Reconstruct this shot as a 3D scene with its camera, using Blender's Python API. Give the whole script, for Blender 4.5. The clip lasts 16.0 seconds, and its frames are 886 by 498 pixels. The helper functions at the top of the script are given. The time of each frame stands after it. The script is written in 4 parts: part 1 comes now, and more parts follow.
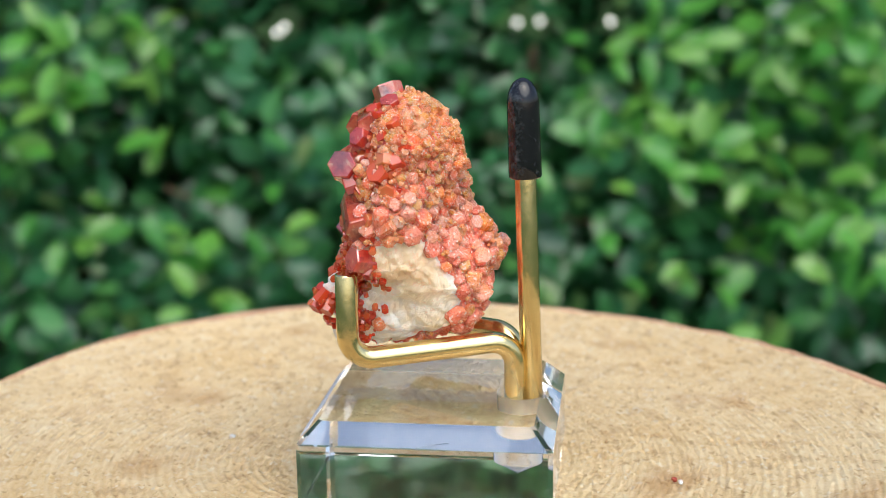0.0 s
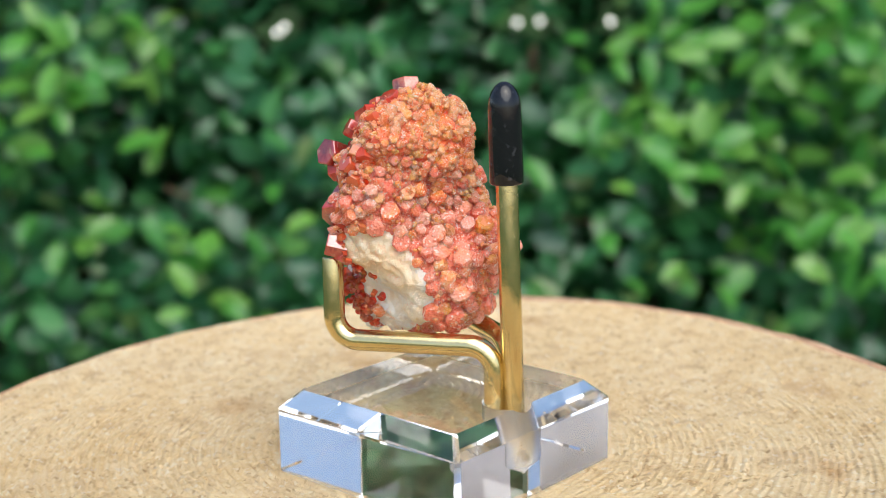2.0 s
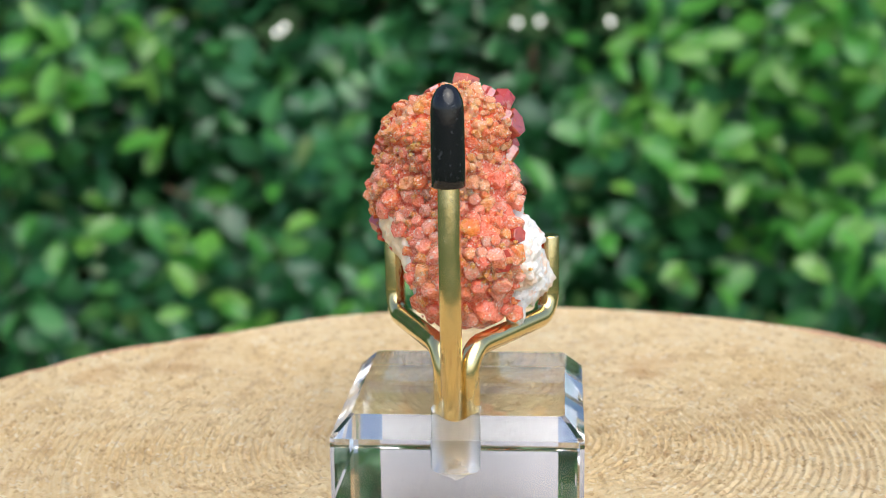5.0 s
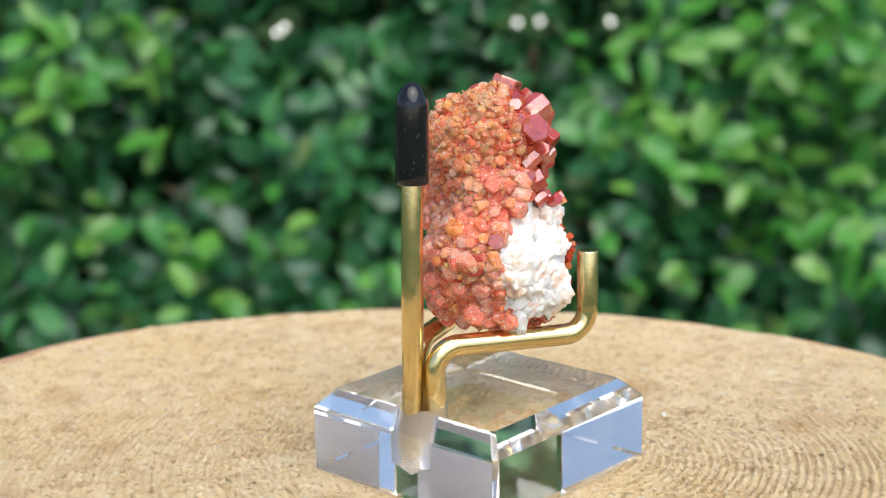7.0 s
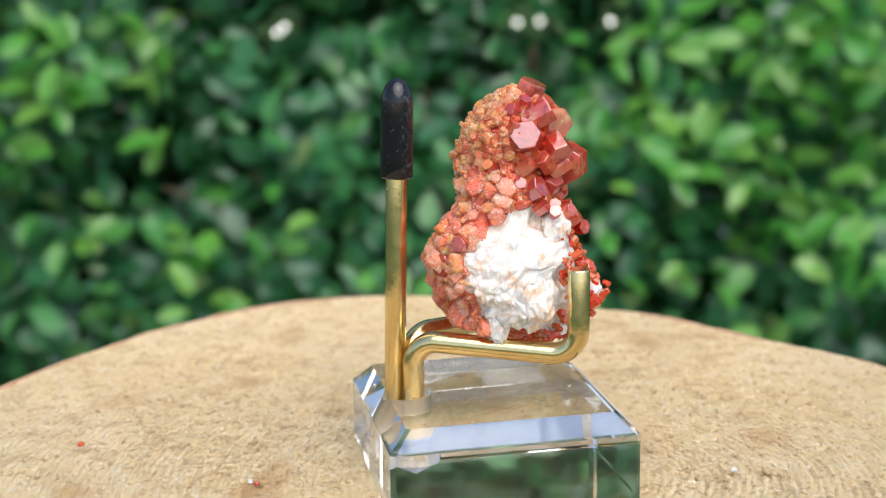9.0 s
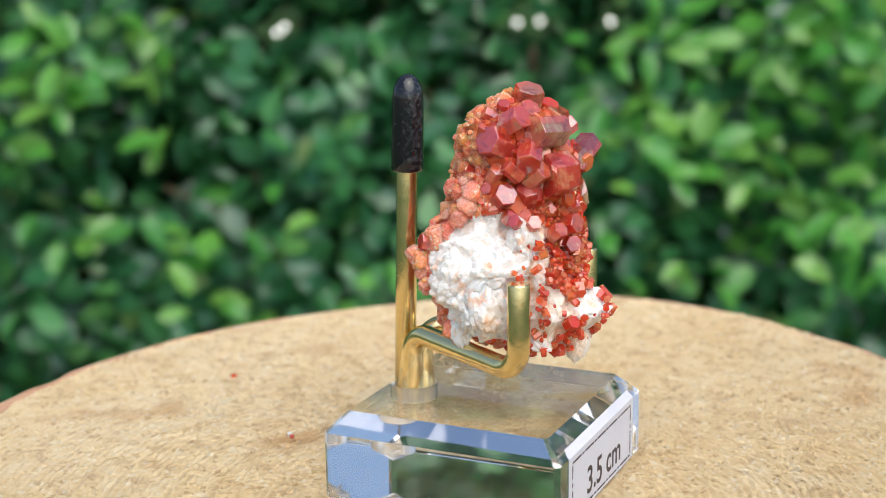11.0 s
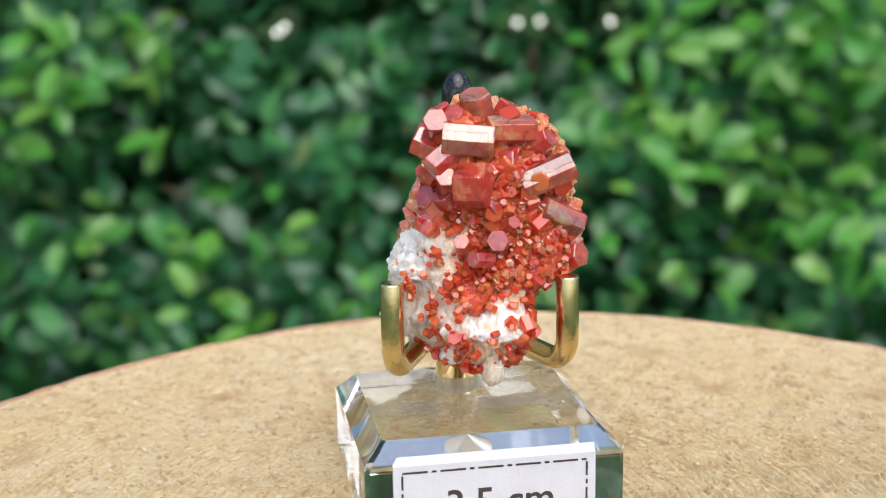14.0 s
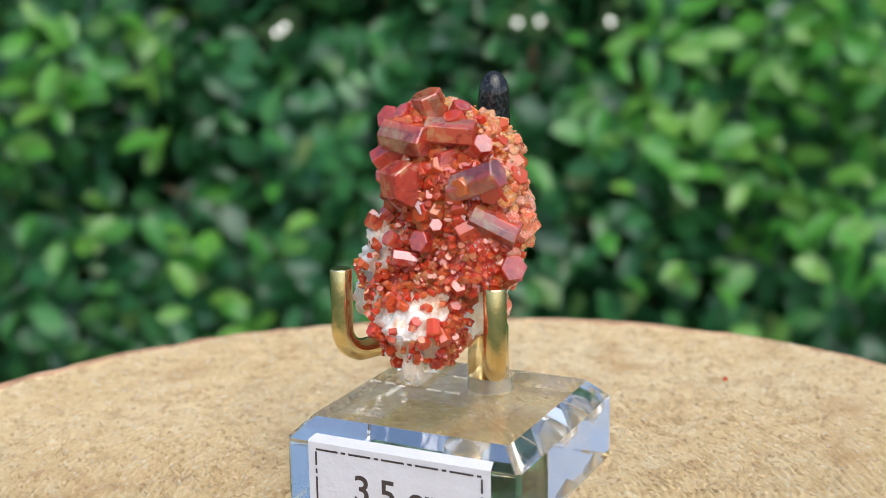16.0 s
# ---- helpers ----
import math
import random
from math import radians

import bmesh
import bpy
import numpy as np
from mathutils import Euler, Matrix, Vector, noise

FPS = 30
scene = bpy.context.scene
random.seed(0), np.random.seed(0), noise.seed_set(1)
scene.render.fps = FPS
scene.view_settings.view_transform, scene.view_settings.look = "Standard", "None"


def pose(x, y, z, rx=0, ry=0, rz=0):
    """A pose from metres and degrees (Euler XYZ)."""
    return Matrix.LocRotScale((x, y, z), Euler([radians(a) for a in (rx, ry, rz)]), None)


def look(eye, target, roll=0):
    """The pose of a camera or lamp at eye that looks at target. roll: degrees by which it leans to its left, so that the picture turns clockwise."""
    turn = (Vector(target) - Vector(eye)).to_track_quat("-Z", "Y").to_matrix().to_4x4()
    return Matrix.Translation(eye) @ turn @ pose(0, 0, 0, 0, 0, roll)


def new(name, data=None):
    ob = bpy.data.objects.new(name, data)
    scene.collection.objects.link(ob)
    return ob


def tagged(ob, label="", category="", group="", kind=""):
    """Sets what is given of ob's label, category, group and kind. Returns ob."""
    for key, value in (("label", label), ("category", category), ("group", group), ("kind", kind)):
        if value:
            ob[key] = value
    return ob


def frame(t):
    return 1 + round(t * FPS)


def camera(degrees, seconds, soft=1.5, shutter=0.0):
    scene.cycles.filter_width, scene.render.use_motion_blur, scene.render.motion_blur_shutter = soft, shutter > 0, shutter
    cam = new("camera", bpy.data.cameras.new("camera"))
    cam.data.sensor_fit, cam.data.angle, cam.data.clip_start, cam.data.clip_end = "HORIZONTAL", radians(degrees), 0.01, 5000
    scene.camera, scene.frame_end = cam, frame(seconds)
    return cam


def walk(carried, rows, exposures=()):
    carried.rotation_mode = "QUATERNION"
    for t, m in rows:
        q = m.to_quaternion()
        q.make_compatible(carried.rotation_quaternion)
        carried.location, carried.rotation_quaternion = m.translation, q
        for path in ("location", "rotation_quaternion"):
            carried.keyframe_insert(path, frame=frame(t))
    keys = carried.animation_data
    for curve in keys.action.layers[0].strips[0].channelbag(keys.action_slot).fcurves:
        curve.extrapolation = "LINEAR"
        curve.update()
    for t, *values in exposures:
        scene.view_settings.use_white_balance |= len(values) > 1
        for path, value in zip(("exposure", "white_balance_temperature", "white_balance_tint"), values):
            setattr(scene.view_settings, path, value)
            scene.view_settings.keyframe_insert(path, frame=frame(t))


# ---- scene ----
cam = camera(34.37, 16.0, soft=0.6)
# focus on the specimen, small wide-open lens: the hedge is out of focus
scene.cycles.caustics_refractive = scene.cycles.caustics_reflective = True
scene.cycles.max_bounces, scene.cycles.transmission_bounces, scene.cycles.glossy_bounces = 32, 32, 32
cam.data.dof.use_dof = True
cam.data.dof.focus_distance = 0.181
cam.data.dof.aperture_fstop = 27.0
EYE = (0.0, -0.180, 0.07221)
walk(cam, [(0.0, look(EYE, (-0.00243, -0.00468, 0.03149), -0.846)), (16.0, look(EYE, (-0.00243, -0.00468, 0.03149), -0.846))],
     exposures=[(0.0, 0.40, 6100, 6), (13.7, 0.40, 6100, 6), (14.6, 0.30, 6100, 6), (16.0, 0.30, 6100, 6)])
# clockwise turn of the turntable, degrees at each whole second
TURN = (0.0, 16.67, 33.84, 51.40, 69.27, 87.38, 105.64, 124.01, 142.43, 160.86, 179.27, 197.63, 215.92, 234.15, 252.32, 270.43, 288.50)

# ---- world and sun ----
world = bpy.data.worlds.new("sky")
scene.world = world
world.use_nodes = True
wn = world.node_tree
sky = wn.nodes.new("ShaderNodeTexSky")
sky.sky_type = 'NISHITA'
sky.dust_density = 3.0
sky.sun_disc = False
SUN_EL, SUN_AZ = 56.0, 162.0      # elevation; compass angle from +y towards +x
sky.sun_elevation = radians(SUN_EL)
sky.sun_rotation = radians(SUN_AZ)
bg = wn.nodes["Background"]
wn.links.new(sky.outputs[0], bg.inputs[0])
bg.inputs[1].default_value = 0.15
sun = new("sun", bpy.data.lights.new("sun", "SUN"))
sun.data.energy = 2.0
sun.data.angle = radians(76)
sun.data.color = (1.0, 0.94, 0.86)
ce = math.cos(radians(SUN_EL))
sdir = Vector((math.sin(radians(SUN_AZ)) * ce, math.cos(radians(SUN_AZ)) * ce, math.sin(radians(SUN_EL))))
sun.matrix_world = look(sdir * 3, (0, 0, 0))


# ---- materials ----
def mat(name):
    m = bpy.data.materials.new(name)
    m.use_nodes = True
    return m, m.node_tree, m.node_tree.nodes["Principled BSDF"]


def node(nt, kind, **vals):
    n = nt.nodes.new(kind)
    for k, v in vals.items():
        n.inputs[k.replace("_", " ")].default_value = v
    return n


def ramp(nt, fac, stops):
    r = nt.nodes.new("ShaderNodeValToRGB")
    r.color_ramp.elements[0].position, r.color_ramp.elements[0].color = stops[0][0], (*stops[0][1], 1)
    r.color_ramp.elements[1].position, r.color_ramp.elements[1].color = stops[-1][0], (*stops[-1][1], 1)
    for p, c in stops[1:-1]:
        r.color_ramp.elements.new(p).color = (*c, 1)
    nt.links.new(fac, r.inputs[0])
    return r.outputs[0]


def mixc(nt, fac, a, b, mode='MIX'):
    n = nt.nodes.new("ShaderNodeMix")
    n.data_type, n.blend_type = 'RGBA', mode
    for sock, v in ((n.inputs[0], fac), (n.inputs[6], a), (n.inputs[7], b)):
        if isinstance(v, (int, float)):
            sock.default_value = v
        elif isinstance(v, tuple):
            sock.default_value = (*v, 1)
        else:
            nt.links.new(v, sock)
    return n.outputs[2]


def noise_tex(nt, scale, detail=4.0, rough=0.55, vec=None, dist=0.0):
    n = node(nt, "ShaderNodeTexNoise", Scale=scale, Detail=detail, Roughness=rough, Distortion=dist)
    if vec is not None:
        nt.links.new(vec, n.inputs["Vector"])
    return n


def bump(nt, bsdf, height, strength, distance, normal=None):
    b = node(nt, "ShaderNodeBump", Strength=strength, Distance=distance)
    nt.links.new(height, b.inputs["Height"])
    if normal is not None:
        nt.links.new(normal, b.inputs["Normal"])
    nt.links.new(b.outputs[0], bsdf.inputs["Normal"])
    return b.outputs[0]


def objcoord(nt):
    return nt.nodes.new("ShaderNodeTexCoord").outputs["Object"]


def wood_material():
    m, nt, b = mat("sawn_end_grain")
    co = objcoord(nt)
    # growth rings about the pith
    mp = node(nt, "ShaderNodeMapping", Location=(0.012, -0.006, 0), Scale=(1, 1, 0.0))
    nt.links.new(co, mp.inputs[0])
    ring = node(nt, "ShaderNodeTexWave", Scale=273.0, Distortion=1.2, Detail=2.0)
    ring.inputs["Detail Scale"].default_value = 0.35
    ring.wave_type, ring.rings_direction = 'RINGS', 'Z'
    nt.links.new(mp.outputs[0], ring.inputs[0])
    fine = noise_tex(nt, 1100, 7, 0.75, co, 0.4)
    big = noise_tex(nt, 28, 4, 0.6, co)
    fib = noise_tex(nt, 260, 5, 0.65, co, 0.6)
    base = ramp(nt, big.outputs[0], [(0.36, (0.78, 0.50, 0.20)), (0.50, (0.90, 0.70, 0.42)), (0.66, (0.95, 0.83, 0.58))])
    # latewood tone, strengthened to paint shadow into the grooves between ridges
    c1 = mixc(nt, 0.36, base, ramp(nt, ring.outputs[1], [(0.1, (0.60, 0.36, 0.16)), (0.5, (0.88, 0.68, 0.42)), (0.9, (0.93, 0.77, 0.52))]))
    c2 = mixc(nt, 0.5, c1, ramp(nt, fine.outputs[0], [(0.33, (0.32, 0.18, 0.07)), (0.42, (0.78, 0.57, 0.30)), (0.57, (0.90, 0.71, 0.45)), (0.68, (0.97, 0.88, 0.68))]))
    c3 = mixc(nt, 0.42, c2, ramp(nt, fib.outputs[0], [(0.33, (0.44, 0.23, 0.08)), (0.47, (0.82, 0.60, 0.29)), (0.72, (0.94, 0.80, 0.53))]))
    # pores and torn specks
    vo = node(nt, "ShaderNodeTexVoronoi", Scale=1500.0)
    nt.links.new(co, vo.inputs["Vector"])
    vs = nt.nodes.new("ShaderNodeSeparateColor")
    nt.links.new(vo.outputs["Color"], vs.inputs[0])
    c3 = mixc(nt, ramp(nt, vs.outputs[0], [(0.93, (0, 0, 0)), (0.96, (0.5, 0.5, 0.5))]), c3, (0.46, 0.26, 0.11))
    c3 = mixc(nt, ramp(nt, vs.outputs[1], [(0.93, (0, 0, 0)), (0.96, (0.5, 0.5, 0.5))]), c3, (0.94, 0.84, 0.66))
    # orange-brown stains
    st = noise_tex(nt, 55, 3, 0.5, co)
    stain = ramp(nt, st.outputs[0], [(0.58, (0, 0, 0)), (0.72, (0.6, 0.6, 0.6))])
    c4 = mixc(nt, stain, c3, (0.56, 0.30, 0.11))
    nt.links.new(c4, b.inputs["Base Color"])
    b.inputs["Roughness"].default_value = 0.8
    b.inputs["Specular IOR Level"].default_value = 0.25
    add = nt.nodes.new("ShaderNodeMath")
    add.operation = 'MULTIPLY_ADD'
    add.inputs[1].default_value = 0.15
    nt.links.new(ring.outputs[1], add.inputs[0])
    nt.links.new(fine.outputs[0], add.inputs[2])
    n1 = bump(nt, b, add.outputs[0], 1.0, 0.0009)
    bump(nt, b, fib.outputs[0], 0.6, 0.0010, n1)
    return m


def bark_material():
    m, nt, b = mat("bark")
    co = objcoord(nt)
    n = noise_tex(nt, 160, 6, 0.7, co)
    c = ramp(nt, n.outputs[0], [(0.3, (0.34, 0.17, 0.09)), (0.55, (0.56, 0.33, 0.19)), (0.75, (0.70, 0.50, 0.32))])
    nt.links.new(c, b.inputs["Base Color"])
    b.inputs["Roughness"].default_value = 0.9
    bump(nt, b, n.outputs[0], 0.8, 0.0015)
    return m


def brass_material():
    m, nt, b = mat("brass")
    co = objcoord(nt)
    n = noise_tex(nt, 700, 5, 0.65, co)
    big = noise_tex(nt, 120, 4, 0.6, co)
    c = mixc(nt, ramp(nt, big.outputs[0], [(0.45, (0, 0, 0)), (0.75, (0.6, 0.6, 0.6))]), (0.83, 0.67, 0.33), (0.77, 0.56, 0.25))
    c = mixc(nt, ramp(nt, n.outputs[0], [(0.64, (0, 0, 0)), (0.76, (0.6, 0.6, 0.6))]), c, (0.35, 0.23, 0.10))
    nt.links.new(c, b.inputs["Base Color"])
    b.inputs["Metallic"].default_value = 1.0
    r = ramp(nt, n.outputs[0], [(0.35, (0.13, 0.13, 0.13)), (0.75, (0.30, 0.30, 0.30))])
    nt.links.new(r, b.inputs["Roughness"])
    bump(nt, b, n.outputs[0], 0.12, 0.0002)
    return m


def rubber_material():
    m, nt, b = mat("black_vinyl")
    co = objcoord(nt)
    n = noise_tex(nt, 420, 5, 0.7, co)
    dust = noise_tex(nt, 1500, 3, 0.6, co)
    sep = nt.nodes.new("ShaderNodeSeparateXYZ")
    nt.links.new(co, sep.inputs[0])
    side = nt.nodes.new("ShaderNodeMapRange")
    for i, v in enumerate((0.0084, 0.0056, 0.0, 1.0)):
        side.inputs[1 + i].default_value = v
    nt.links.new(sep.outputs[0], side.inputs[0])
    c = mixc(nt, ramp(nt, dust.outputs[0], [(0.62, (0, 0, 0)), (0.72, (0.5, 0.5, 0.5))]), (0.006, 0.006, 0.008), (0.07, 0.07, 0.075))
    film = nt.nodes.new("ShaderNodeMath")
    film.operation = 'MULTIPLY'
    nt.links.new(side.outputs[0], film.inputs[0])
    nt.links.new(ramp(nt, dust.outputs[0], [(0.45, (0.03, 0.03, 0.03)), (0.66, (0.5, 0.5, 0.5))]), film.inputs[1])
    c = mixc(nt, film.outputs[0], c, (0.10, 0.105, 0.11))
    nt.links.new(c, b.inputs["Base Color"])
    nt.links.new(ramp(nt, n.outputs[0], [(0.3, (0.03, 0.03, 0.03)), (0.75, (0.12, 0.12, 0.12))]), b.inputs["Roughness"])
    bump(nt, b, n.outputs[0], 0.06, 0.0004)
    return m


def acrylic_material(rough=0.0, name="clear_acrylic"):
    m, nt, b = mat(name)
    b.inputs["Base Color"].default_value = (0.905, 0.90, 0.90, 1)
    b.inputs["Transmission Weight"].default_value = 1.0
    b.inputs["IOR"].default_value = 1.49
    co = objcoord(nt)
    n = noise_tex(nt, 60, 2, 0.5, co)
    if rough:
        b.inputs["Roughness"].default_value = rough
        b.inputs["Base Color"].default_value = (0.95, 0.95, 0.95, 1)
        b.inputs["Transmission Weight"].default_value = 0.8
        n = noise_tex(nt, 1400, 3, 0.6, co)
        bump(nt, b, n.outputs[0], 0.25, 0.0003)
    else:
        b.inputs["Roughness"].default_value = 0.004
        n1 = bump(nt, b, n.outputs[0], 0.04, 0.0006)
        mp = node(nt, "ShaderNodeMapping", Rotation=(0.5, 0.3, 0.9), Scale=(60.0, 900.0, 60.0))
        nt.links.new(co, mp.inputs[0])
        sc = noise_tex(nt, 1.0, 2, 0.5, mp.outputs[0], 0.3)
        bump(nt, b, ramp(nt, sc.outputs[0], [(0.735, (0, 0, 0)), (0.75, (1, 1, 1))]), 0.3, 0.0001, n1)
    return m


def gem_shader(b, ior, rough, clear, glow):
    """Half-clear mineral: mirror-bright faces over a body that scatters red."""
    b.inputs["Roughness"].default_value = rough
    b.inputs["IOR"].default_value = ior
    b.inputs["Transmission Weight"].default_value = clear
    b.inputs["Subsurface Weight"].default_value = 0.6
    b.inputs["Subsurface Radius"].default_value = (1.0, 0.22, 0.10)
    b.inputs["Subsurface Scale"].default_value = glow


def crystal_material():
    m, nt, b = mat("red_brown_crystal")
    co = objcoord(nt)
    info = nt.nodes.new("ShaderNodeObjectInfo")
    # fine lines across the prism, as its growth layers
    mp = node(nt, "ShaderNodeMapping", Scale=(0.12, 0.12, 1.0))
    nt.links.new(co, mp.inputs[0])
    n = noise_tex(nt, 1500, 4, 0.6, mp.outputs[0])
    a = ramp(nt, info.outputs["Random"], [(0.0, (0.60, 0.045, 0.032)), (0.5, (0.76, 0.080, 0.045)), (1.0, (0.86, 0.17, 0.085))])
    c = mixc(nt, ramp(nt, n.outputs[0], [(0.52, (0, 0, 0)), (0.72, (0.5, 0.5, 0.5))]), a, (0.92, 0.34, 0.20))
    # paler orange zones and dark inclusions inside the prisms
    z = noise_tex(nt, 420, 4, 0.65, co, 0.5)
    c = mixc(nt, ramp(nt, z.outputs[0], [(0.54, (0, 0, 0)), (0.66, (0.75, 0.75, 0.75))]), c, (0.95, 0.42, 0.20))
    c = mixc(nt, ramp(nt, z.outputs[0], [(0.36, (0.8, 0.8, 0.8)), (0.47, (0, 0, 0))]), c, (0.34, 0.02, 0.02))
    nt.links.new(c, b.inputs["Base Color"])
    gem_shader(b, 2.2, 0.025, 0.42, 0.0020)
    n1 = bump(nt, b, n.outputs[0], 0.10, 0.0002)
    pit = noise_tex(nt, 2600, 2, 0.6, co)
    bump(nt, b, ramp(nt, pit.outputs[0], [(0.66, (0, 0, 0)), (0.72, (1, 1, 1))]), 0.25, 0.0001, n1)
    return m


def small_crystal_material():
    m, nt, b = mat("orange_red_crystal")
    isl = nt.nodes.new("ShaderNodeNewGeometry")
    info = nt.nodes.new("ShaderNodeObjectInfo")
    s = nt.nodes.new("ShaderNodeMath")
    s.operation = 'FRACT'
    a = nt.nodes.new("ShaderNodeMath")
    a.operation = 'ADD'
    nt.links.new(isl.outputs["Random Per Island"], a.inputs[0])
    nt.links.new(info.outputs["Random"], a.inputs[1])
    nt.links.new(a.outputs[0], s.inputs[0])
    c = ramp(nt, s.outputs[0], [(0.0, (0.76, 0.05, 0.02)), (0.5, (0.92, 0.11, 0.03)), (1.0, (0.95, 0.25, 0.08))])
    nt.links.new(c, b.inputs["Base Color"])
    gem_shader(b, 1.75, 0.05, 0.42, 0.0012)
    return m


def druse_material(name, stops, patch):
    m, nt, b = mat(name)
    info = nt.nodes.new("ShaderNodeObjectInfo")
    shift = nt.nodes.new("ShaderNodeVectorMath")
    shift.operation = 'ADD'
    nt.links.new(objcoord(nt), shift.inputs[0])
    nt.links.new(info.outputs["Random"], shift.inputs[1])
    co = shift.outputs[0]
    big = noise_tex(nt, 200, 3, 0.6, co)
    fine = noise_tex(nt, 1500, 4, 0.7, co)
    v = node(nt, "ShaderNodeTexVoronoi", Scale=4800.0)
    nt.links.new(co, v.inputs["Vector"])
    c = mixc(nt, ramp(nt, big.outputs[0], [(0.50, (0, 0, 0)), (0.64, (0.85, 0.85, 0.85))]), ramp(nt, info.outputs["Random"], stops), patch)
    c = mixc(nt, ramp(nt, fine.outputs[0], [(0.28, (0.2, 0.2, 0.2)), (0.40, (0, 0, 0))]), c, (0.70, 0.16, 0.07))
    sep = nt.nodes.new("ShaderNodeSeparateColor")
    nt.links.new(v.outputs["Color"], sep.inputs[0])
    spark = ramp(nt, sep.outputs[0], [(0.88, (0, 0, 0)), (0.92, (0.6, 0.6, 0.6))])
    c = mixc(nt, spark, c, (0.95, 0.74, 0.64))
    nt.links.new(c, b.inputs["Base Color"])
    nt.links.new(ramp(nt, sep.outputs[1], [(0.0, (0.10, 0.10, 0.10)), (1.0, (0.5, 0.5, 0.5))]), b.inputs["Roughness"])
    b.inputs["IOR"].default_value = 1.75
    b.inputs["Subsurface Weight"].default_value = 0.8
    b.inputs["Subsurface Radius"].default_value = (1.0, 0.4, 0.28)
    b.inputs["Subsurface Scale"].default_value = 0.0018
    n1 = bump(nt, b, v.outputs["Distance"], 0.7, 0.00022)
    bump(nt, b, fine.outputs[0], 0.6, 0.0005, n1)
    return m


def barite_material(name, stops):
    m, nt, b = mat(name)
    co = objcoord(nt)
    n = noise_tex(nt, 220, 5, 0.65, co)
    st = noise_tex(nt, 300, 6, 0.75, co)
    big = noise_tex(nt, 150, 3, 0.6, co)
    c = ramp(nt, big.outputs[0], stops)
    c = mixc(nt, ramp(nt, st.outputs[0], [(0.55, (0, 0, 0)), (0.64, (0.65, 0.65, 0.65))]), c, (0.84, 0.40, 0.18))
    nt.links.new(c, b.inputs["Base Color"])
    b.inputs["Roughness"].default_value = 0.30
    b.inputs["Subsurface Weight"].default_value = 0.75
    b.inputs["Subsurface Radius"].default_value = (1.0, 0.9, 0.8)
    b.inputs["Subsurface Scale"].default_value = 0.0018
    grain = noise_tex(nt, 1300, 4, 0.7, co)
    n1 = bump(nt, b, n.outputs[0], 0.35, 0.0012)
    bump(nt, b, grain.outputs[0], 0.6, 0.0004, n1)
    return m


def leaf_material():
    m, nt, b = mat("glossy_leaf")
    isl = nt.nodes.new("ShaderNodeNewGeometry")
    info = nt.nodes.new("ShaderNodeObjectInfo")
    a = nt.nodes.new("ShaderNodeMath")
    a.operation = 'ADD'
    s = nt.nodes.new("ShaderNodeMath")
    s.operation = 'FRACT'
    nt.links.new(isl.outputs["Random Per Island"], a.inputs[0])
    nt.links.new(info.outputs["Random"], a.inputs[1])
    nt.links.new(a.outputs[0], s.inputs[0])
    c = ramp(nt, s.outputs[0], [(0.0, (0.020, 0.075, 0.045)), (0.45, (0.040, 0.150, 0.072)), (0.8, (0.075, 0.255, 0.080)), (0.95, (0.13, 0.34, 0.09)), (1.0, (0.26, 0.30, 0.11))])
    co = objcoord(nt)
    n = noise_tex(nt, 160, 3, 0.6, co)
    c = mixc(nt, 0.35, c, ramp(nt, n.outputs[0], [(0.3, (0.028, 0.13, 0.04)), (0.7, (0.08, 0.30, 0.065))]))
    leaf_shader(nt, b, c)
    return m


def leaf_shader(nt, b, c):
    nt.links.new(c, b.inputs["Base Color"])
    b.inputs["Roughness"].default_value = 0.24
    b.inputs["Specular IOR Level"].default_value = 0.7
    tr = nt.nodes.new("ShaderNodeBsdfTranslucent")
    nt.links.new(c, tr.inputs[0])
    mx = nt.nodes.new("ShaderNodeMixShader")
    mx.inputs[0].default_value = 0.35
    nt.links.new(b.outputs[0], mx.inputs[1])
    nt.links.new(tr.outputs[0], mx.inputs[2])
    nt.links.new(mx.outputs[0], nt.nodes["Material Output"].inputs[0])


def young_leaf_material():
    m, nt, b = mat("young_leaf")
    info = nt.nodes.new("ShaderNodeObjectInfo")
    c = ramp(nt, info.outputs["Random"], [(0.0, (0.065, 0.28, 0.048)), (0.5, (0.13, 0.42, 0.06)), (1.0, (0.27, 0.53, 0.10))])
    co = objcoord(nt)
    n = noise_tex(nt, 4, 3, 0.6, co)
    c = mixc(nt, 0.3, c, ramp(nt, n.outputs[0], [(0.3, (0.03, 0.13, 0.02)), (0.7, (0.14, 0.33, 0.05))]))
    leaf_shader(nt, b, c)
    return m


def plain_material(name, rgb, rough=0.8, var=0.25, scale=40.0):
    m, nt, b = mat(name)
    n = noise_tex(nt, scale, 5, 0.6, objcoord(nt))
    lo = tuple(v * (1 - var) for v in rgb)
    hi = tuple(min(v * (1 + var), 1) for v in rgb)
    nt.links.new(ramp(nt, n.outputs[0], [(0.3, lo), (0.7, hi)]), b.inputs["Base Color"])
    b.inputs["Roughness"].default_value = rough
    bump(nt, b, n.outputs[0], 0.2, 0.002)
    return m


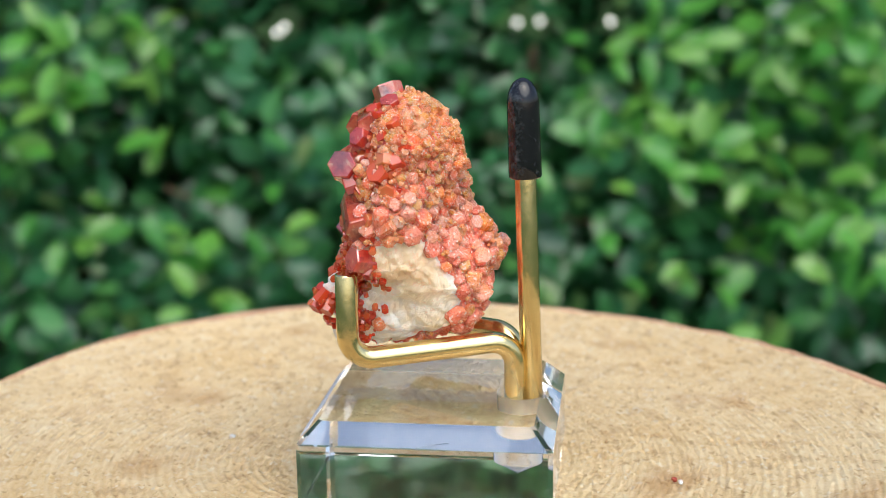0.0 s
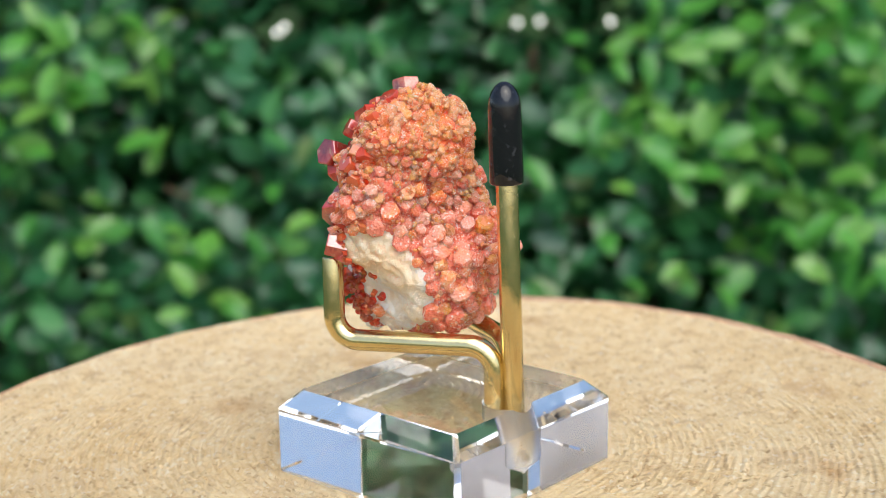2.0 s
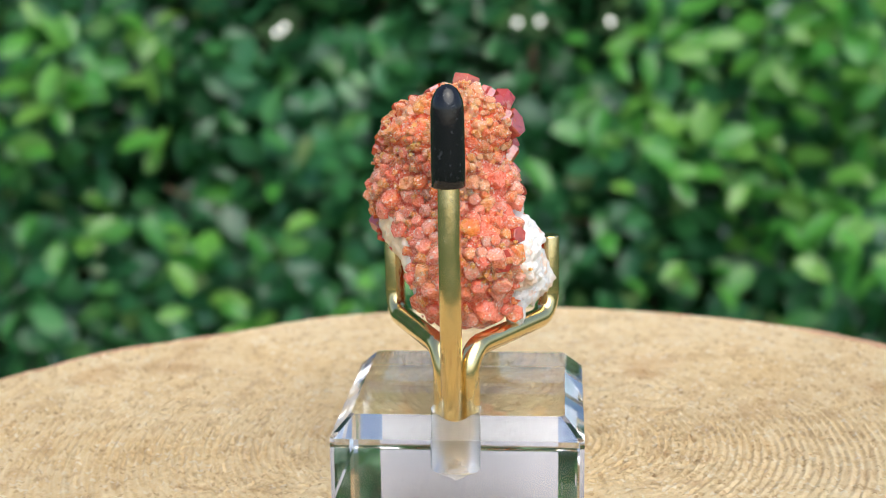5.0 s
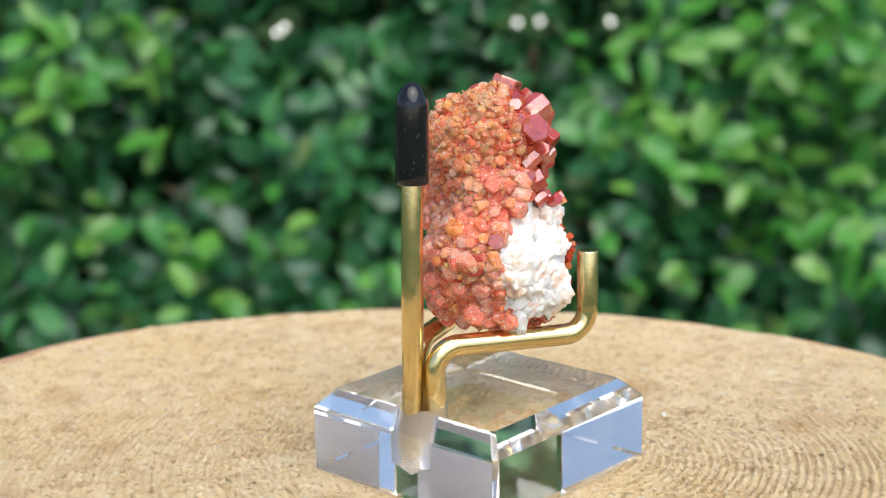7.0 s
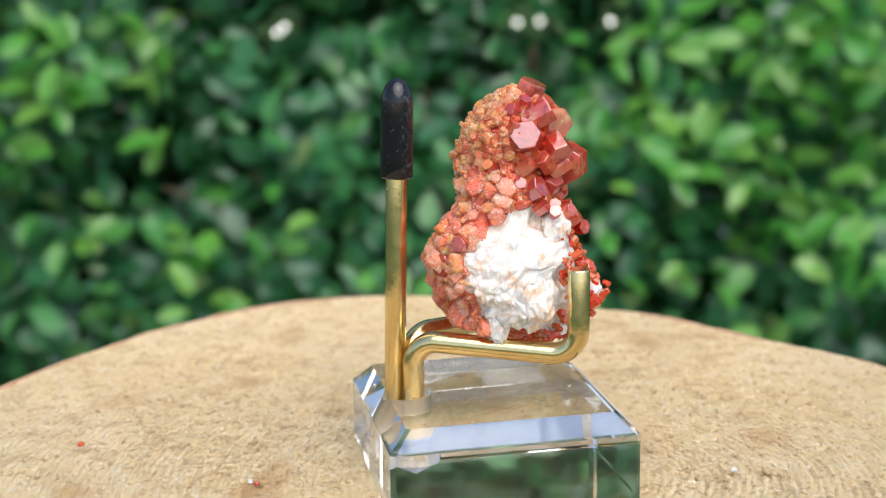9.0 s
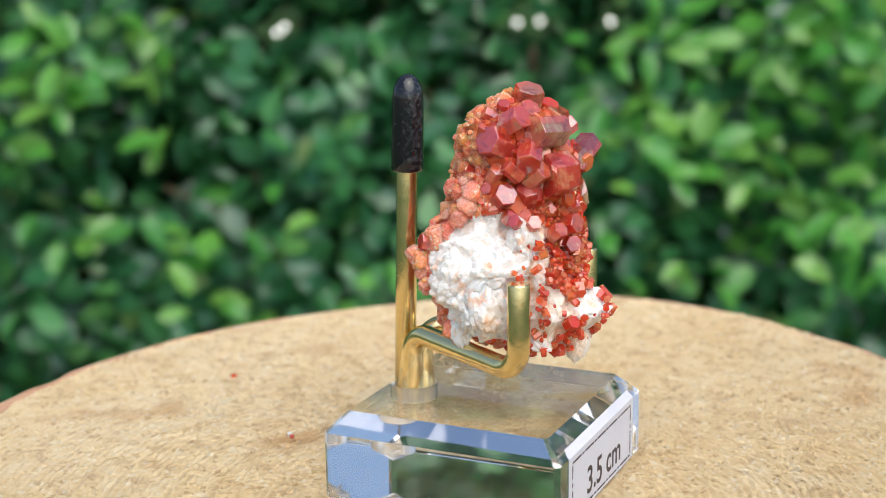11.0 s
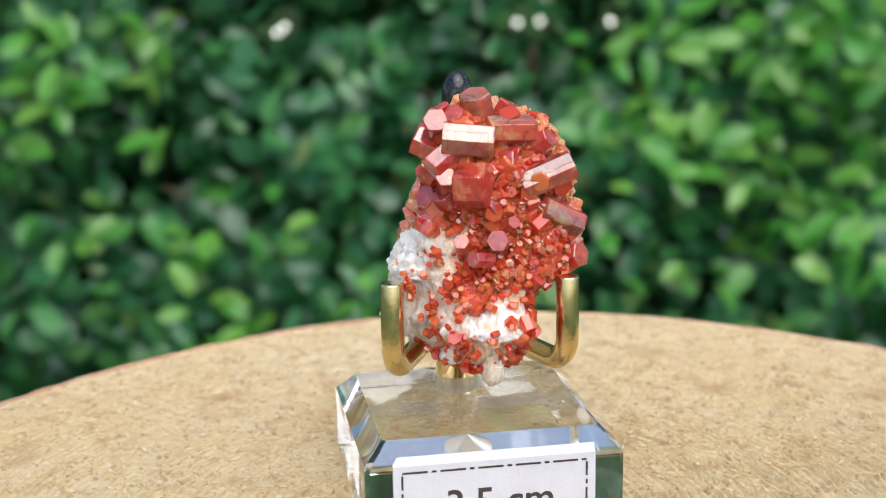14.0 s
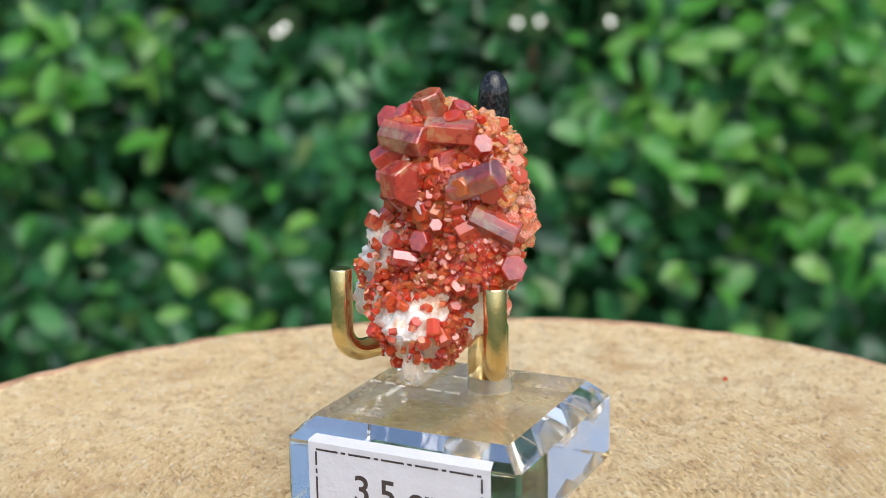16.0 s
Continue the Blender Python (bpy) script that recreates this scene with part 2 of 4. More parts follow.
WOOD, BARK, BRASS, VINYL = wood_material(), bark_material(), brass_material(), rubber_material()
ACRYLIC, FROST = acrylic_material(), acrylic_material(0.22, "drilled_acrylic")
CRYSTAL, SMALL, DRUSE, BARITE = crystal_material(), small_crystal_material(), druse_material("sugary_pink_druse", [(0.0, (0.86, 0.18, 0.10)), (0.5, (0.91, 0.29, 0.19)), (1.0, (0.93, 0.40, 0.29))], (0.93, 0.25, 0.09)), barite_material("white_barite", [(0.37, (0.78, 0.54, 0.38)), (0.46, (0.79, 0.72, 0.66)), (0.6, (0.80, 0.77, 0.74))])
ORANGE = druse_material("sugary_orange_druse", [(0.0, (0.92, 0.17, 0.06)), (0.5, (0.94, 0.28, 0.11)), (1.0, (0.95, 0.40, 0.21))], (0.95, 0.36, 0.07))
RED = druse_material("red_crystal_crust", [(0.0, (0.66, 0.06, 0.03)), (1.0, (0.80, 0.12, 0.05))], (0.86, 0.20, 0.06))
STAINED = barite_material("stained_barite", [(0.35, (0.86, 0.58, 0.38)), (0.46, (0.89, 0.76, 0.64)), (0.6, (0.91, 0.87, 0.82))])
CREAM = barite_material("cream_barite", [(0.35, (0.84, 0.58, 0.34)), (0.5, (0.90, 0.74, 0.54)), (0.62, (0.92, 0.86, 0.78))])
LEAF, YOUNG = leaf_material(), young_leaf_material()
TWIG = plain_material("twig_bark", (0.16, 0.10, 0.06), 0.85, 0.4, 90)
PAPER = plain_material("label_paper", (0.62, 0.61, 0.66), 0.5, 0.02, 200)
INK = plain_material("brown_ink", (0.045, 0.032, 0.030), 0.6, 0.1, 200)
GRASS = plain_material("garden_ground", (0.055, 0.085, 0.03), 0.95, 0.5, 6)
TABLE = plain_material("table_wood", (0.28, 0.19, 0.12), 0.6, 0.3, 30)
SHADE = plain_material("hedge_inner_shade", (0.03, 0.07, 0.026), 0.95, 0.5, 25)


# ---- mesh helpers ----
def part(name, bm, material, parent=None, label="", smooth=False):
    me = bpy.data.meshes.new(name)
    if smooth:
        for fc in bm.faces:
            fc.smooth = True
    bm.to_mesh(me)
    bm.free()
    for mm in (material if isinstance(material, (list, tuple)) else [material]):
        me.materials.append(mm)
    ob = new(name, me)
    ob.parent = parent
    if label:
        ob["label"] = label
    return ob


def piece(name, me, parent, m):
    ob = new(name, me)
    ob.parent = parent
    ob.matrix_basis = m
    return ob


def mesh_of(name, bm, material):
    me = bpy.data.meshes.new(name)
    bm.to_mesh(me)
    bm.free()
    me.materials.append(material)
    return me


def tube(bm, pts, r, seg=24, round_end=0.0):
    """A round rod along points, with slightly rounded end edges."""
    pts = [Vector(p) for p in pts]
    rings = []
    d = (pts[1] - pts[0]).normalized()
    side = d.orthogonal().normalized()
    n = len(pts)
    stations = []
    for i, p in enumerate(pts):
        if i == 0:
            tdir = pts[1] - pts[0]
        elif i == n - 1:
            tdir = pts[-1] - pts[-2]
        else:
            tdir = (pts[i + 1] - pts[i]).normalized() + (pts[i] - pts[i - 1]).normalized()
        stations.append((p, tdir.normalized(), r))
    if round_end:
        p, tdir, _ = stations[-1]
        stations[-1] = (p - tdir * round_end, tdir, r)
        stations.append((p - tdir * round_end * 0.3, tdir, r - round_end * 0.3))
        stations.append((p, tdir, r - round_end))
    for p, tdir, rr in stations:
        side = (side - tdir * side.dot(tdir)).normalized()
        up = tdir.cross(side)
        rings.append([bm.verts.new(p + (side * math.cos(a) + up * math.sin(a)) * rr)
                      for a in (2 * math.pi * k / seg for k in range(seg))])
    for a, b in zip(rings, rings[1:]):
        for k in range(seg):
            bm.faces.new((a[k], a[(k + 1) % seg], b[(k + 1) % seg], b[k])).smooth = True
    bm.faces.new(rings[0][::-1])
    bm.faces.new(rings[-1])


def fillet(pts, radius, steps=9):
    """Rounds the inner corners of a polyline."""
    pts = [Vector(p) for p in pts]
    out = [pts[0]]
    for a, b, c in zip(pts, pts[1:], pts[2:]):
        u, v = (a - b).normalized(), (c - b).normalized()
        half = u.angle(v) / 2
        cut = radius / math.tan(half)
        p0, p1 = b + u * cut, b + v * cut
        centre = b + (u + v).normalized() * (radius / math.sin(half))
        for i in range(steps + 1):
            w = i / steps
            q = (p0 - centre).lerp(p1 - centre, w)
            out.append(centre + q.normalized() * radius)
    out.append(pts[-1])
    return out


def interp(table, x):
    for (x0, *a), (x1, *b) in zip(table, table[1:]):
        if x <= x1:
            w = min(max((x - x0) / (x1 - x0), 0), 1)
            w = w * w * (3 - 2 * w) * 0.5 + w * 0.5
            return [p + (q - p) * w for p, q in zip(a, b)]
    return list(table[-1][1:])


# ---- the log slice ----
RIM = (77.5, 75.5, 75.0, 77.5, 80.0, 83.5, 87.0, 90.5, 91.8, 90.3, 86.5, 84.3, 82.0, 81.3, 80.0, 84.0, 87.0, 92.5, 95.0, 91.5, 86.0, 83.8, 81.0, 78.8)


def rim_radius(a):
    u = (a % (2 * math.pi)) / (2 * math.pi) * 24
    i = int(u) % 24
    w = u - int(u)
    p0, p1, p2, p3 = (RIM[(i + k) % 24] for k in (-1, 0, 1, 2))
    r = 0.5 * (2 * p1 + (p2 - p0) * w + (2 * p0 - 5 * p1 + 4 * p2 - p3) * w * w + (3 * p1 - p0 - 3 * p2 + p3) * w ** 3)
    return (r + 0.5 * noise.noise((math.cos(a) * 9, math.sin(a) * 9, 1))) / 1000


THICK = 0.038


def bark_width(a):
    """Width of the smooth inner bark round the sawn wood."""
    return 0.0010 + 0.0042 * max(0.0, 0.25 + noise.noise((math.cos(a) * 1.6, math.sin(a) * 1.6, 5)))


def torn_grain(top):
    """Tufts of torn fibres left by the saw."""
    rnd = random.Random(21)
    bm = bmesh.new()
    for cx, cy, spread, n in ((4.2, -30.6, 4.5, 420), (-8, 29, 4, 160), (1, 29.5, 3, 120), (-34, -26, 9, 260), (0, 0, 42, 6500), (-30, 22, 12, 500), (30, -22, 11, 500)):
        for _ in range(n):
            x, y = (cx + rnd.gauss(0, spread)) / 1000, (cy + rnd.gauss(0, spread)) / 1000
            if max(abs(x + 0.0033), abs(y)) < 0.019 or math.hypot(x, y) > 0.072:
                continue
            a, ln, w = rnd.gauss(0.9, 0.5), rnd.uniform(0.0006, 0.0022), rnd.uniform(0.00008, 0.00026)
            d, sd = Vector((math.cos(a), math.sin(a), rnd.uniform(0.05, 0.5))), Vector((-math.sin(a), math.cos(a), 0))
            p = Vector((x, y, -0.0003))
            v = [bm.verts.new(q) for q in (p - sd * w, p + sd * w, p + d * ln, p + Vector((0, 0, w * 1.6)))]
            for f in ((0, 1, 3), (1, 2, 3), (2, 0, 3), (0, 2, 1)):
                bm.faces.new([v[i] for i in f])
    tagged(part("torn_fibre", bm, WOOD, top, "tufts of torn pale wood fibre"), kind="stuff")


def log_slice():
    top = new("log_slice")
    tagged(top, "pale round log slice with rough sawn end grain and thin bark", "log slice")
    NA, NR = 840, 290
    bm = bmesh.new()
    rings = []
    mid = bm.verts.new((0, 0, 0))
    for j in range(1, NR + 1):
        row = []
        for k in range(NA):
            a = 2 * math.pi * k / NA
            R = rim_radius(a) - bark_width(a)
            r = R * (j / NR) ** 0.9
            x, y = r * math.cos(a), r * math.sin(a)
            z = 0.00012 * noise.noise((x * 620, y * 620, 0)) + 0.0003 * noise.noise((x * 150, y * 150, 3)) + 0.00022 * noise.noise((x * 1500, y * 1500, 5))
            rr = math.hypot(x + 0.012, y - 0.006) + 0.0006 * noise.noise((x * 60, y * 60, 7))
            # the rings stand proudest in two sectors
            sector = math.exp(-(((a - 4.2) / 0.8) ** 2)) + math.exp(-(((a - 1.95) / 0.5) ** 2))
            ridge = -math.cos(rr * 2 * math.pi / 0.00115) * (0.75 + 0.9 * noise.noise((x * 330, y * 330, 12)))
            z += (0.00011 + 0.00026 * sector) * min(r / 0.03, 1) * ridge
            keep = max(abs(x + 0.0033), abs(y)) < 0.018
            z = min(1.6 * z - 0.0003, 0.0) if keep else z
            row.append(bm.verts.new((x, y, z - 0.00015)))
        rings.append(row)
    for k in range(NA):
        bm.faces.new((mid, rings[0][k], rings[0][(k + 1) % NA]))
    for a, b in zip(rings, rings[1:]):
        for k in range(NA):
            bm.faces.new((a[k], b[k], b[(k + 1) % NA], a[(k + 1) % NA]))
    low = [bm.verts.new((v.co.x, v.co.y, -THICK)) for v in rings[-1]]
    for k in range(NA):
        bm.faces.new((rings[-1][k], low[k], low[(k + 1) % NA], rings[-1][(k + 1) % NA]))
    bm.faces.new(low[::-1])
    part("wood", bm, WOOD, top, "pale sawn end grain with rings", smooth=True)
    torn_grain(top)
    NA = 420
    bm = bmesh.new()
    cols = []
    for k in range(NA):
        a = 2 * math.pi * k / NA
        R = rim_radius(a)
        t = 0.0003 + 0.0004 * noise.noise((math.cos(a) * 6, math.sin(a) * 6, 4))
        drop = 0.0002 + 0.0005 * max(0, noise.noise((math.cos(a) * 14, math.sin(a) * 14, 8)))
        col = []
        w = bark_width(a)
        for z, dr in ((-0.0015, -w - 0.0004), (-0.0001, -w), (-0.00015, -w * 0.5), (-drop, -0.0003), (-drop - 0.0005, t * 0.6), (-0.003, t), (-0.012, t * 1.2),
                      (-0.026, t), (-THICK + 0.001, t * 0.9), (-THICK, -0.0013)):
            g = 0.0007 * noise.noise((a * 22, z * 120, 2)) if dr > 0 else 0
            rr = R + dr + g
            col.append(bm.verts.new((rr * math.cos(a), rr * math.sin(a), z)))
        cols.append(col)
    for k in range(NA):
        a, b = cols[k], cols[(k + 1) % NA]
        for i in range(len(a) - 1):
            bm.faces.new((a[i], a[i + 1], b[i + 1], b[i]))
    part("bark", bm, BARK, top, "thin reddish-brown bark", smooth=True)
    return top


# ---- the display stand ----
BASE = pose(-0.0033, 0.0002, 0.0001, 0, 0, -6.7)
HALF, INNER, SIDE_H, TOP_H = 0.0159, 0.01345, 0.0088, 0.0113
HOLE = (0.0109, -0.0003)


def stand():
    top = new("display_stand")
    tagged(top, "clear acrylic block with bent brass prongs and upright rod", "display stand")
    # block with bevelled top edges and a blind drilled hole
    bm = bmesh.new()

    def square(h, z, cut):
        pts = []
        for sx, sy in ((1, 1), (-1, 1), (-1, -1), (1, -1)):
            a, b = (sx * h, sy * (h - cut)), (sx * (h - cut), sy * h)
            pts += [a, b] if sx * sy > 0 else [b, a]
        return [bm.verts.new((x, y, z)) for x, y in pts]

    levels = [square(HALF - 0.0002, 0.0, 0.0005), square(HALF, 0.0002, 0.0006), square(HALF, SIDE_H, 0.0006), square(INNER, TOP_H, 0.0005)]
    n = 8
    for a, b in zip(levels, levels[1:]):
        for k in range(n):
            bm.faces.new((a[k], a[(k + 1) % n], b[(k + 1) % n], b[k]))
    bm.faces.new(levels[0][::-1])
    bm.faces.new(levels[-1])
    bmesh.ops.recalc_face_normals(bm, faces=bm.faces)
    block = part("acrylic_block", bm, [ACRYLIC, FROST], top, "clear acrylic block with bevelled edges")
    bm = bmesh.new()
    seg, hr = 48, 0.0032
    hx, hy = HOLE
    prof = [(hr, TOP_H + 0.002), (hr, 0.0040), (hr * 0.96, 0.0038)]
    hole = [[bm.verts.new((hx + r * math.cos(2 * math.pi * k / seg), hy + r * math.sin(2 * math.pi * k / seg), z)) for k in range(seg)] for r, z in prof]
    tip = bm.verts.new((hx, hy, 0.0022))
    bm.faces.new(hole[0])
    for a, b in zip(hole, hole[1:]):
        for k in range(seg):
            bm.faces.new((a[k], a[(k + 1) % seg], b[(k + 1) % seg], b[k])).smooth = True
    for k in range(seg):
        bm.faces.new((hole[-1][k], hole[-1][(k + 1) % seg], tip))
    bmesh.ops.recalc_face_normals(bm, faces=bm.faces)
    for fc in bm.faces:
        fc.material_index = 1
    drill = part("drill", bm, [ACRYLIC, FROST])
    cut = block.modifiers.new("hole", 'BOOLEAN')
    cut.operation, cut.object, cut.solver = 'DIFFERENCE', drill, 'EXACT'
    drilled = bpy.data.meshes.new_from_object(block.evaluated_get(bpy.context.evaluated_depsgraph_get()))
    block.modifiers.clear()
    block.data = drilled
    bpy.data.objects.remove(drill)
    drilled.transform(BASE)
    block.visible_shadow = False

    # upright rod with its cap
    R = 0.0014
    foot, head = Vector((0.0091, -0.0019, 0.0046)), Vector((0.0077, -0.0020, 0.0517))
    bm = bmesh.new()
    tube(bm, [foot, foot.lerp(head, 0.5), head], R, 28, 0.0002)
    part("upright_rod", bm, BRASS, top, "worn straight brass rod")
    d = (head - foot).normalized()
    bm = bmesh.new()
    cr, length = 0.00212, 0.0126
    st = []
    tip_at = head + d * 0.0009
    for s, rr in ((length, cr * 0.93), (length - 0.0002, cr * 1.0), (length * 0.8, cr), (length * 0.5, cr * 0.985), (0.0030, cr * 0.97),
                  (0.0020, cr * 0.90), (0.0012, cr * 0.76), (0.0006, cr * 0.57), (0.0002, cr * 0.33), (0.00003, cr * 0.12)):
        st.append((tip_at - d * s, rr))
    s0 = d.orthogonal().normalized()
    s1 = d.cross(s0)
    seg = 36
    rows = [[bm.verts.new(p + (s0 * math.cos(2 * math.pi * k / seg) + s1 * math.sin(2 * math.pi * k / seg)) * rr) for k in range(seg)] for p, rr in st]
    for a, b in zip(rows, rows[1:]):
        for k in range(seg):
            bm.faces.new((a[k], a[(k + 1) % seg], b[(k + 1) % seg], b[k])).smooth = True
    bm.faces.new(rows[0][::-1])
    bm.faces.new(rows[-1])
    part("rubber_cap", bm, VINYL, top, "glossy black vinyl cap on the rod")
    # the two prongs
    for prong in (((0.0066, -0.0028, 0.0046), (0.0066, -0.0028, 0.0190), (-0.0144, -0.0088, 0.0183), (-0.0144, -0.0088, 0.0295)),
                  ((0.0070, 0.0003, 0.0046), (0.0070, 0.0003, 0.0190), (-0.0109, 0.0124, 0.0184), (-0.0109, 0.0124, 0.0296))):
        bm = bmesh.new()
        tube(bm, fillet(prong, 0.0032), R, 28, 0.0002)
        part("prong", bm, BRASS, top, "bent brass prong with upturned end")
    sticker(top)
    return top


def text_mesh(body, size):
    cu = bpy.data.curves.new("text", "FONT")
    cu.body, cu.size, cu.align_x, cu.align_y = body, size, 'CENTER', 'CENTER'
    cu.extrude = 0.00001
    cu.offset = 0.00006
    ob = bpy.data.objects.new("text", cu)
    scene.collection.objects.link(ob)
    dg = bpy.context.evaluated_depsgraph_get()
    me = bpy.data.meshes.new_from_object(ob.evaluated_get(dg))
    bpy.data.objects.remove(ob)
    return me


def slab(bm, x0, y0, x1, y1, z0, z1, corner=0.0):
    pts = []
    for cx, cy, a0 in ((x1 - corner, y1 - corner, 0), (x0 + corner, y1 - corner, 90), (x0 + corner, y0 + corner, 180), (x1 - corner, y0 + corner, 270)):
        steps = 6 if corner else 0
        for i in range(steps + 1):
            a = radians(a0 + (90 * i / steps if steps else 0))
            pts.append((cx + corner * math.cos(a), cy + corner * math.sin(a)))
    lo = [bm.verts.new((x, y, z0)) for x, y in pts]
    hi = [bm.verts.new((x, y, z1)) for x, y in pts]
    bm.faces.new(lo[::-1])
    bm.faces.new(hi)
    for k in range(len(pts)):
        bm.faces.new((lo[k], lo[(k + 1) % len(pts)], hi[(k + 1) % len(pts)], hi[k]))


def sticker(top):
    # face of the block turned away from the rods; sticker's x runs along the face, y up
    m = BASE @ pose(-HALF - 0.00003, 0.0002, 0, 90, 0, -90)
    W = 0.0124
    y0, y1 = 0.0004, SIDE_H          # on the side face, then folded onto the bevel
    bm = bmesh.new()
    th = 0.00008
    c = math.sqrt(0.5)
    prof = [(y0, 0.0), (y1, 0.0), (y1 + 0.0012 * c, -0.0012 * c), (y1 + 0.0012 * c + th * c, -0.0012 * c + th * c), (y1 + th * 0.4, th), (y0, th)]
    ends = [[bm.verts.new((x, y, z)) for y, z in prof] for x in (-W, -W + 0.0007, W)]
    for v in ends[0]:
        if v.co.y > y1 + 0.0003:
            v.co.y -= 0.0006
            v.co.z += 0.0006
    bm.faces.new(ends[0])
    bm.faces.new(ends[-1][::-1])
    for a, b in zip(ends, ends[1:]):
        for k in range(6):
            bm.faces.new((a[k], b[k], b[(k + 1) % 6], a[(k + 1) % 6]))
    bmesh.ops.recalc_face_normals(bm, faces=bm.faces)
    bm.transform(m)
    paper = part("label_sticker", bm, PAPER, top, "white paper sticker with dark printed border")
    bw, th = W - 0.0011, 0.00013
    lo, hi = 0.00095, 0.00795
    zz = (0.00009, 0.00011)
    bm = bmesh.new()

    def run(length, put):
        s = -length
        k = 0
        while s < length:
            step = 0.0031 if k % 2 == 0 else 0.0006
            e = min(s + step, length)
            put(s, e)
            s = e + 0.00045
            k += 1

    mid, bh = (lo + hi) / 2, (hi - lo) / 2
    for sy in (lo, hi):
        run(bw, lambda s, e: slab(bm, s, sy - th, e, sy + th, *zz))
    for sx in (-1, 1):
        run(bh - 0.0003, lambda s, e: slab(bm, sx * bw - th, mid + s, sx * bw + th, mid + e, *zz))
    bm.transform(m)
    part("printed_border", bm, INK, paper, "dark dash-dot printed border")
    me = text_mesh("3.5 cm", 0.0050)
    me.transform(m @ pose(0.0006, 0.0034, 0.0001))
    me.materials.clear()
    me.materials.append(INK)
    t = new("printed_text", me)
    t.parent = paper
    t["label"] = "printed size 3.5 cm"


# ---- the mineral ----
# height, centre x, centre y, mean radius, then the two-fold and three-fold swell of the outline (cosine, sine); millimetres
SECTIONS = ((17.6, -10.2, 1.5, 2.2, 0.4, 0.3, 0.2, 0.2), (19.5, -9.9, 1.5, 5.6, 0.8, 0.0, 0.2, -0.6), (21.5, -7.3, 1.5, 8.2, 1.5, 0.2, -1.1, -0.6),
            (24, -7.6, 2.2, 9.7, 1.3, 0.0, -1.3, -1.2), (27, -5.9, 1.6, 10.0, 0.4, 0.1, -0.8, 0.0), (30, -6.1, 0.8, 10.6, -0.4, 1.2, 0.9, 0.1),
            (33, -6.4, 0.2, 9.4, -0.8, 1.7, 1.0, 0.5), (36, -7.6, -1.3, 8.2, -1.1, 1.7, 0.2, 0.8), (39, -7.9, -1.6, 8.2, -0.6, 1.1, -0.3, 0.8),
            (42, -8.1, -1.7, 8.2, -0.2, 0.7, 0.5, 0.2), (45, -7.1, -1.1, 7.4, -1.0, 0.3, 0.0, 0.6), (48, -7.7, 0.1, 6.0, -1.1, 0.2, 0.0, 0.9),
            (50.4, -7.4, 1.0, 2.1, -0.2, -0.4, 0.3, 0.5), (50.9, -7.6, 0.9, 0.8, 0.0, 0.0, 0.0, 0.0))


def skin(z, az):
    """Point on the specimen's body at a height (mm) and an azimuth (radians) about the section's centre."""
    cx, cy, r, c2, s2, c3, s3 = interp(SECTIONS, z)
    r += c2 * math.cos(2 * az) + s2 * math.sin(2 * az) + c3 * math.cos(3 * az) + s3 * math.sin(3 * az)
    # the large crystals of the red side stand on a body that lies a little deeper
    r -= 1.2 * max(0.0, math.cos(az - radians(165))) * min(max((z - 34) / 4, 0), 1) * min(r / 6, 1)
    return Vector((cx + r * math.cos(az), cy + r * math.sin(az), z)) / 1000


def outward(z, az):
    p = skin(z, az)
    u, v = skin(z, az + 0.05) - p, skin(min(z + 0.6, 50.8), az) - p
    return u.cross(v).normalized()


def hex_prism(bm, m, r, length, taper=0.93):
    rows = []
    for z, s in ((-length / 2, 1.0), (length / 2 - r * 0.10, 1.0), (length / 2, taper)):
        rows.append([bm.verts.new(m @ Vector((r * s * math.cos(radians(60 * k)), r * s * math.sin(radians(60 * k)), z))) for k in range(6)])
    for a, b in zip(rows, rows[1:]):
        for k in range(6):
            bm.faces.new((a[k], a[(k + 1) % 6], b[(k + 1) % 6], b[k]))
    bm.faces.new(rows[0][::-1])
    bm.faces.new(rows[-1])


def aim(p, axis, spin=0.0):
    return Matrix.Translation(p) @ Vector(axis).normalized().to_track_quat("Z", "Y").to_matrix().to_4x4() @ pose(0, 0, 0, 0, 0, spin)


def lump(name, top, centre, size, turn, material, label, seed, rough=0.34, freq=1.3, sub=4):
    bm = bmesh.new()
    bmesh.ops.create_icosphere(bm, subdivisions=sub, radius=1.0)
    for v in bm.verts:
        p = v.co
        n1 = noise.fractal(p * freq + Vector((seed, 0, 0)), 1.1, 2.2, 4)
        n2 = abs(noise.noise(p * freq * 3.1 + Vector((0, seed, 0))))
        v.co = p * (1 + rough * n1 * 0.55 + rough * 0.45 * n2)
    m = Matrix.Translation(Vector(centre) / 1000) @ pose(0, 0, 0, *turn) @ Matrix.Diagonal((size[0] / 1000, size[1] / 1000, size[2] / 1000, 1))
    bm.transform(m)
    return part(name, bm, material, top, label)


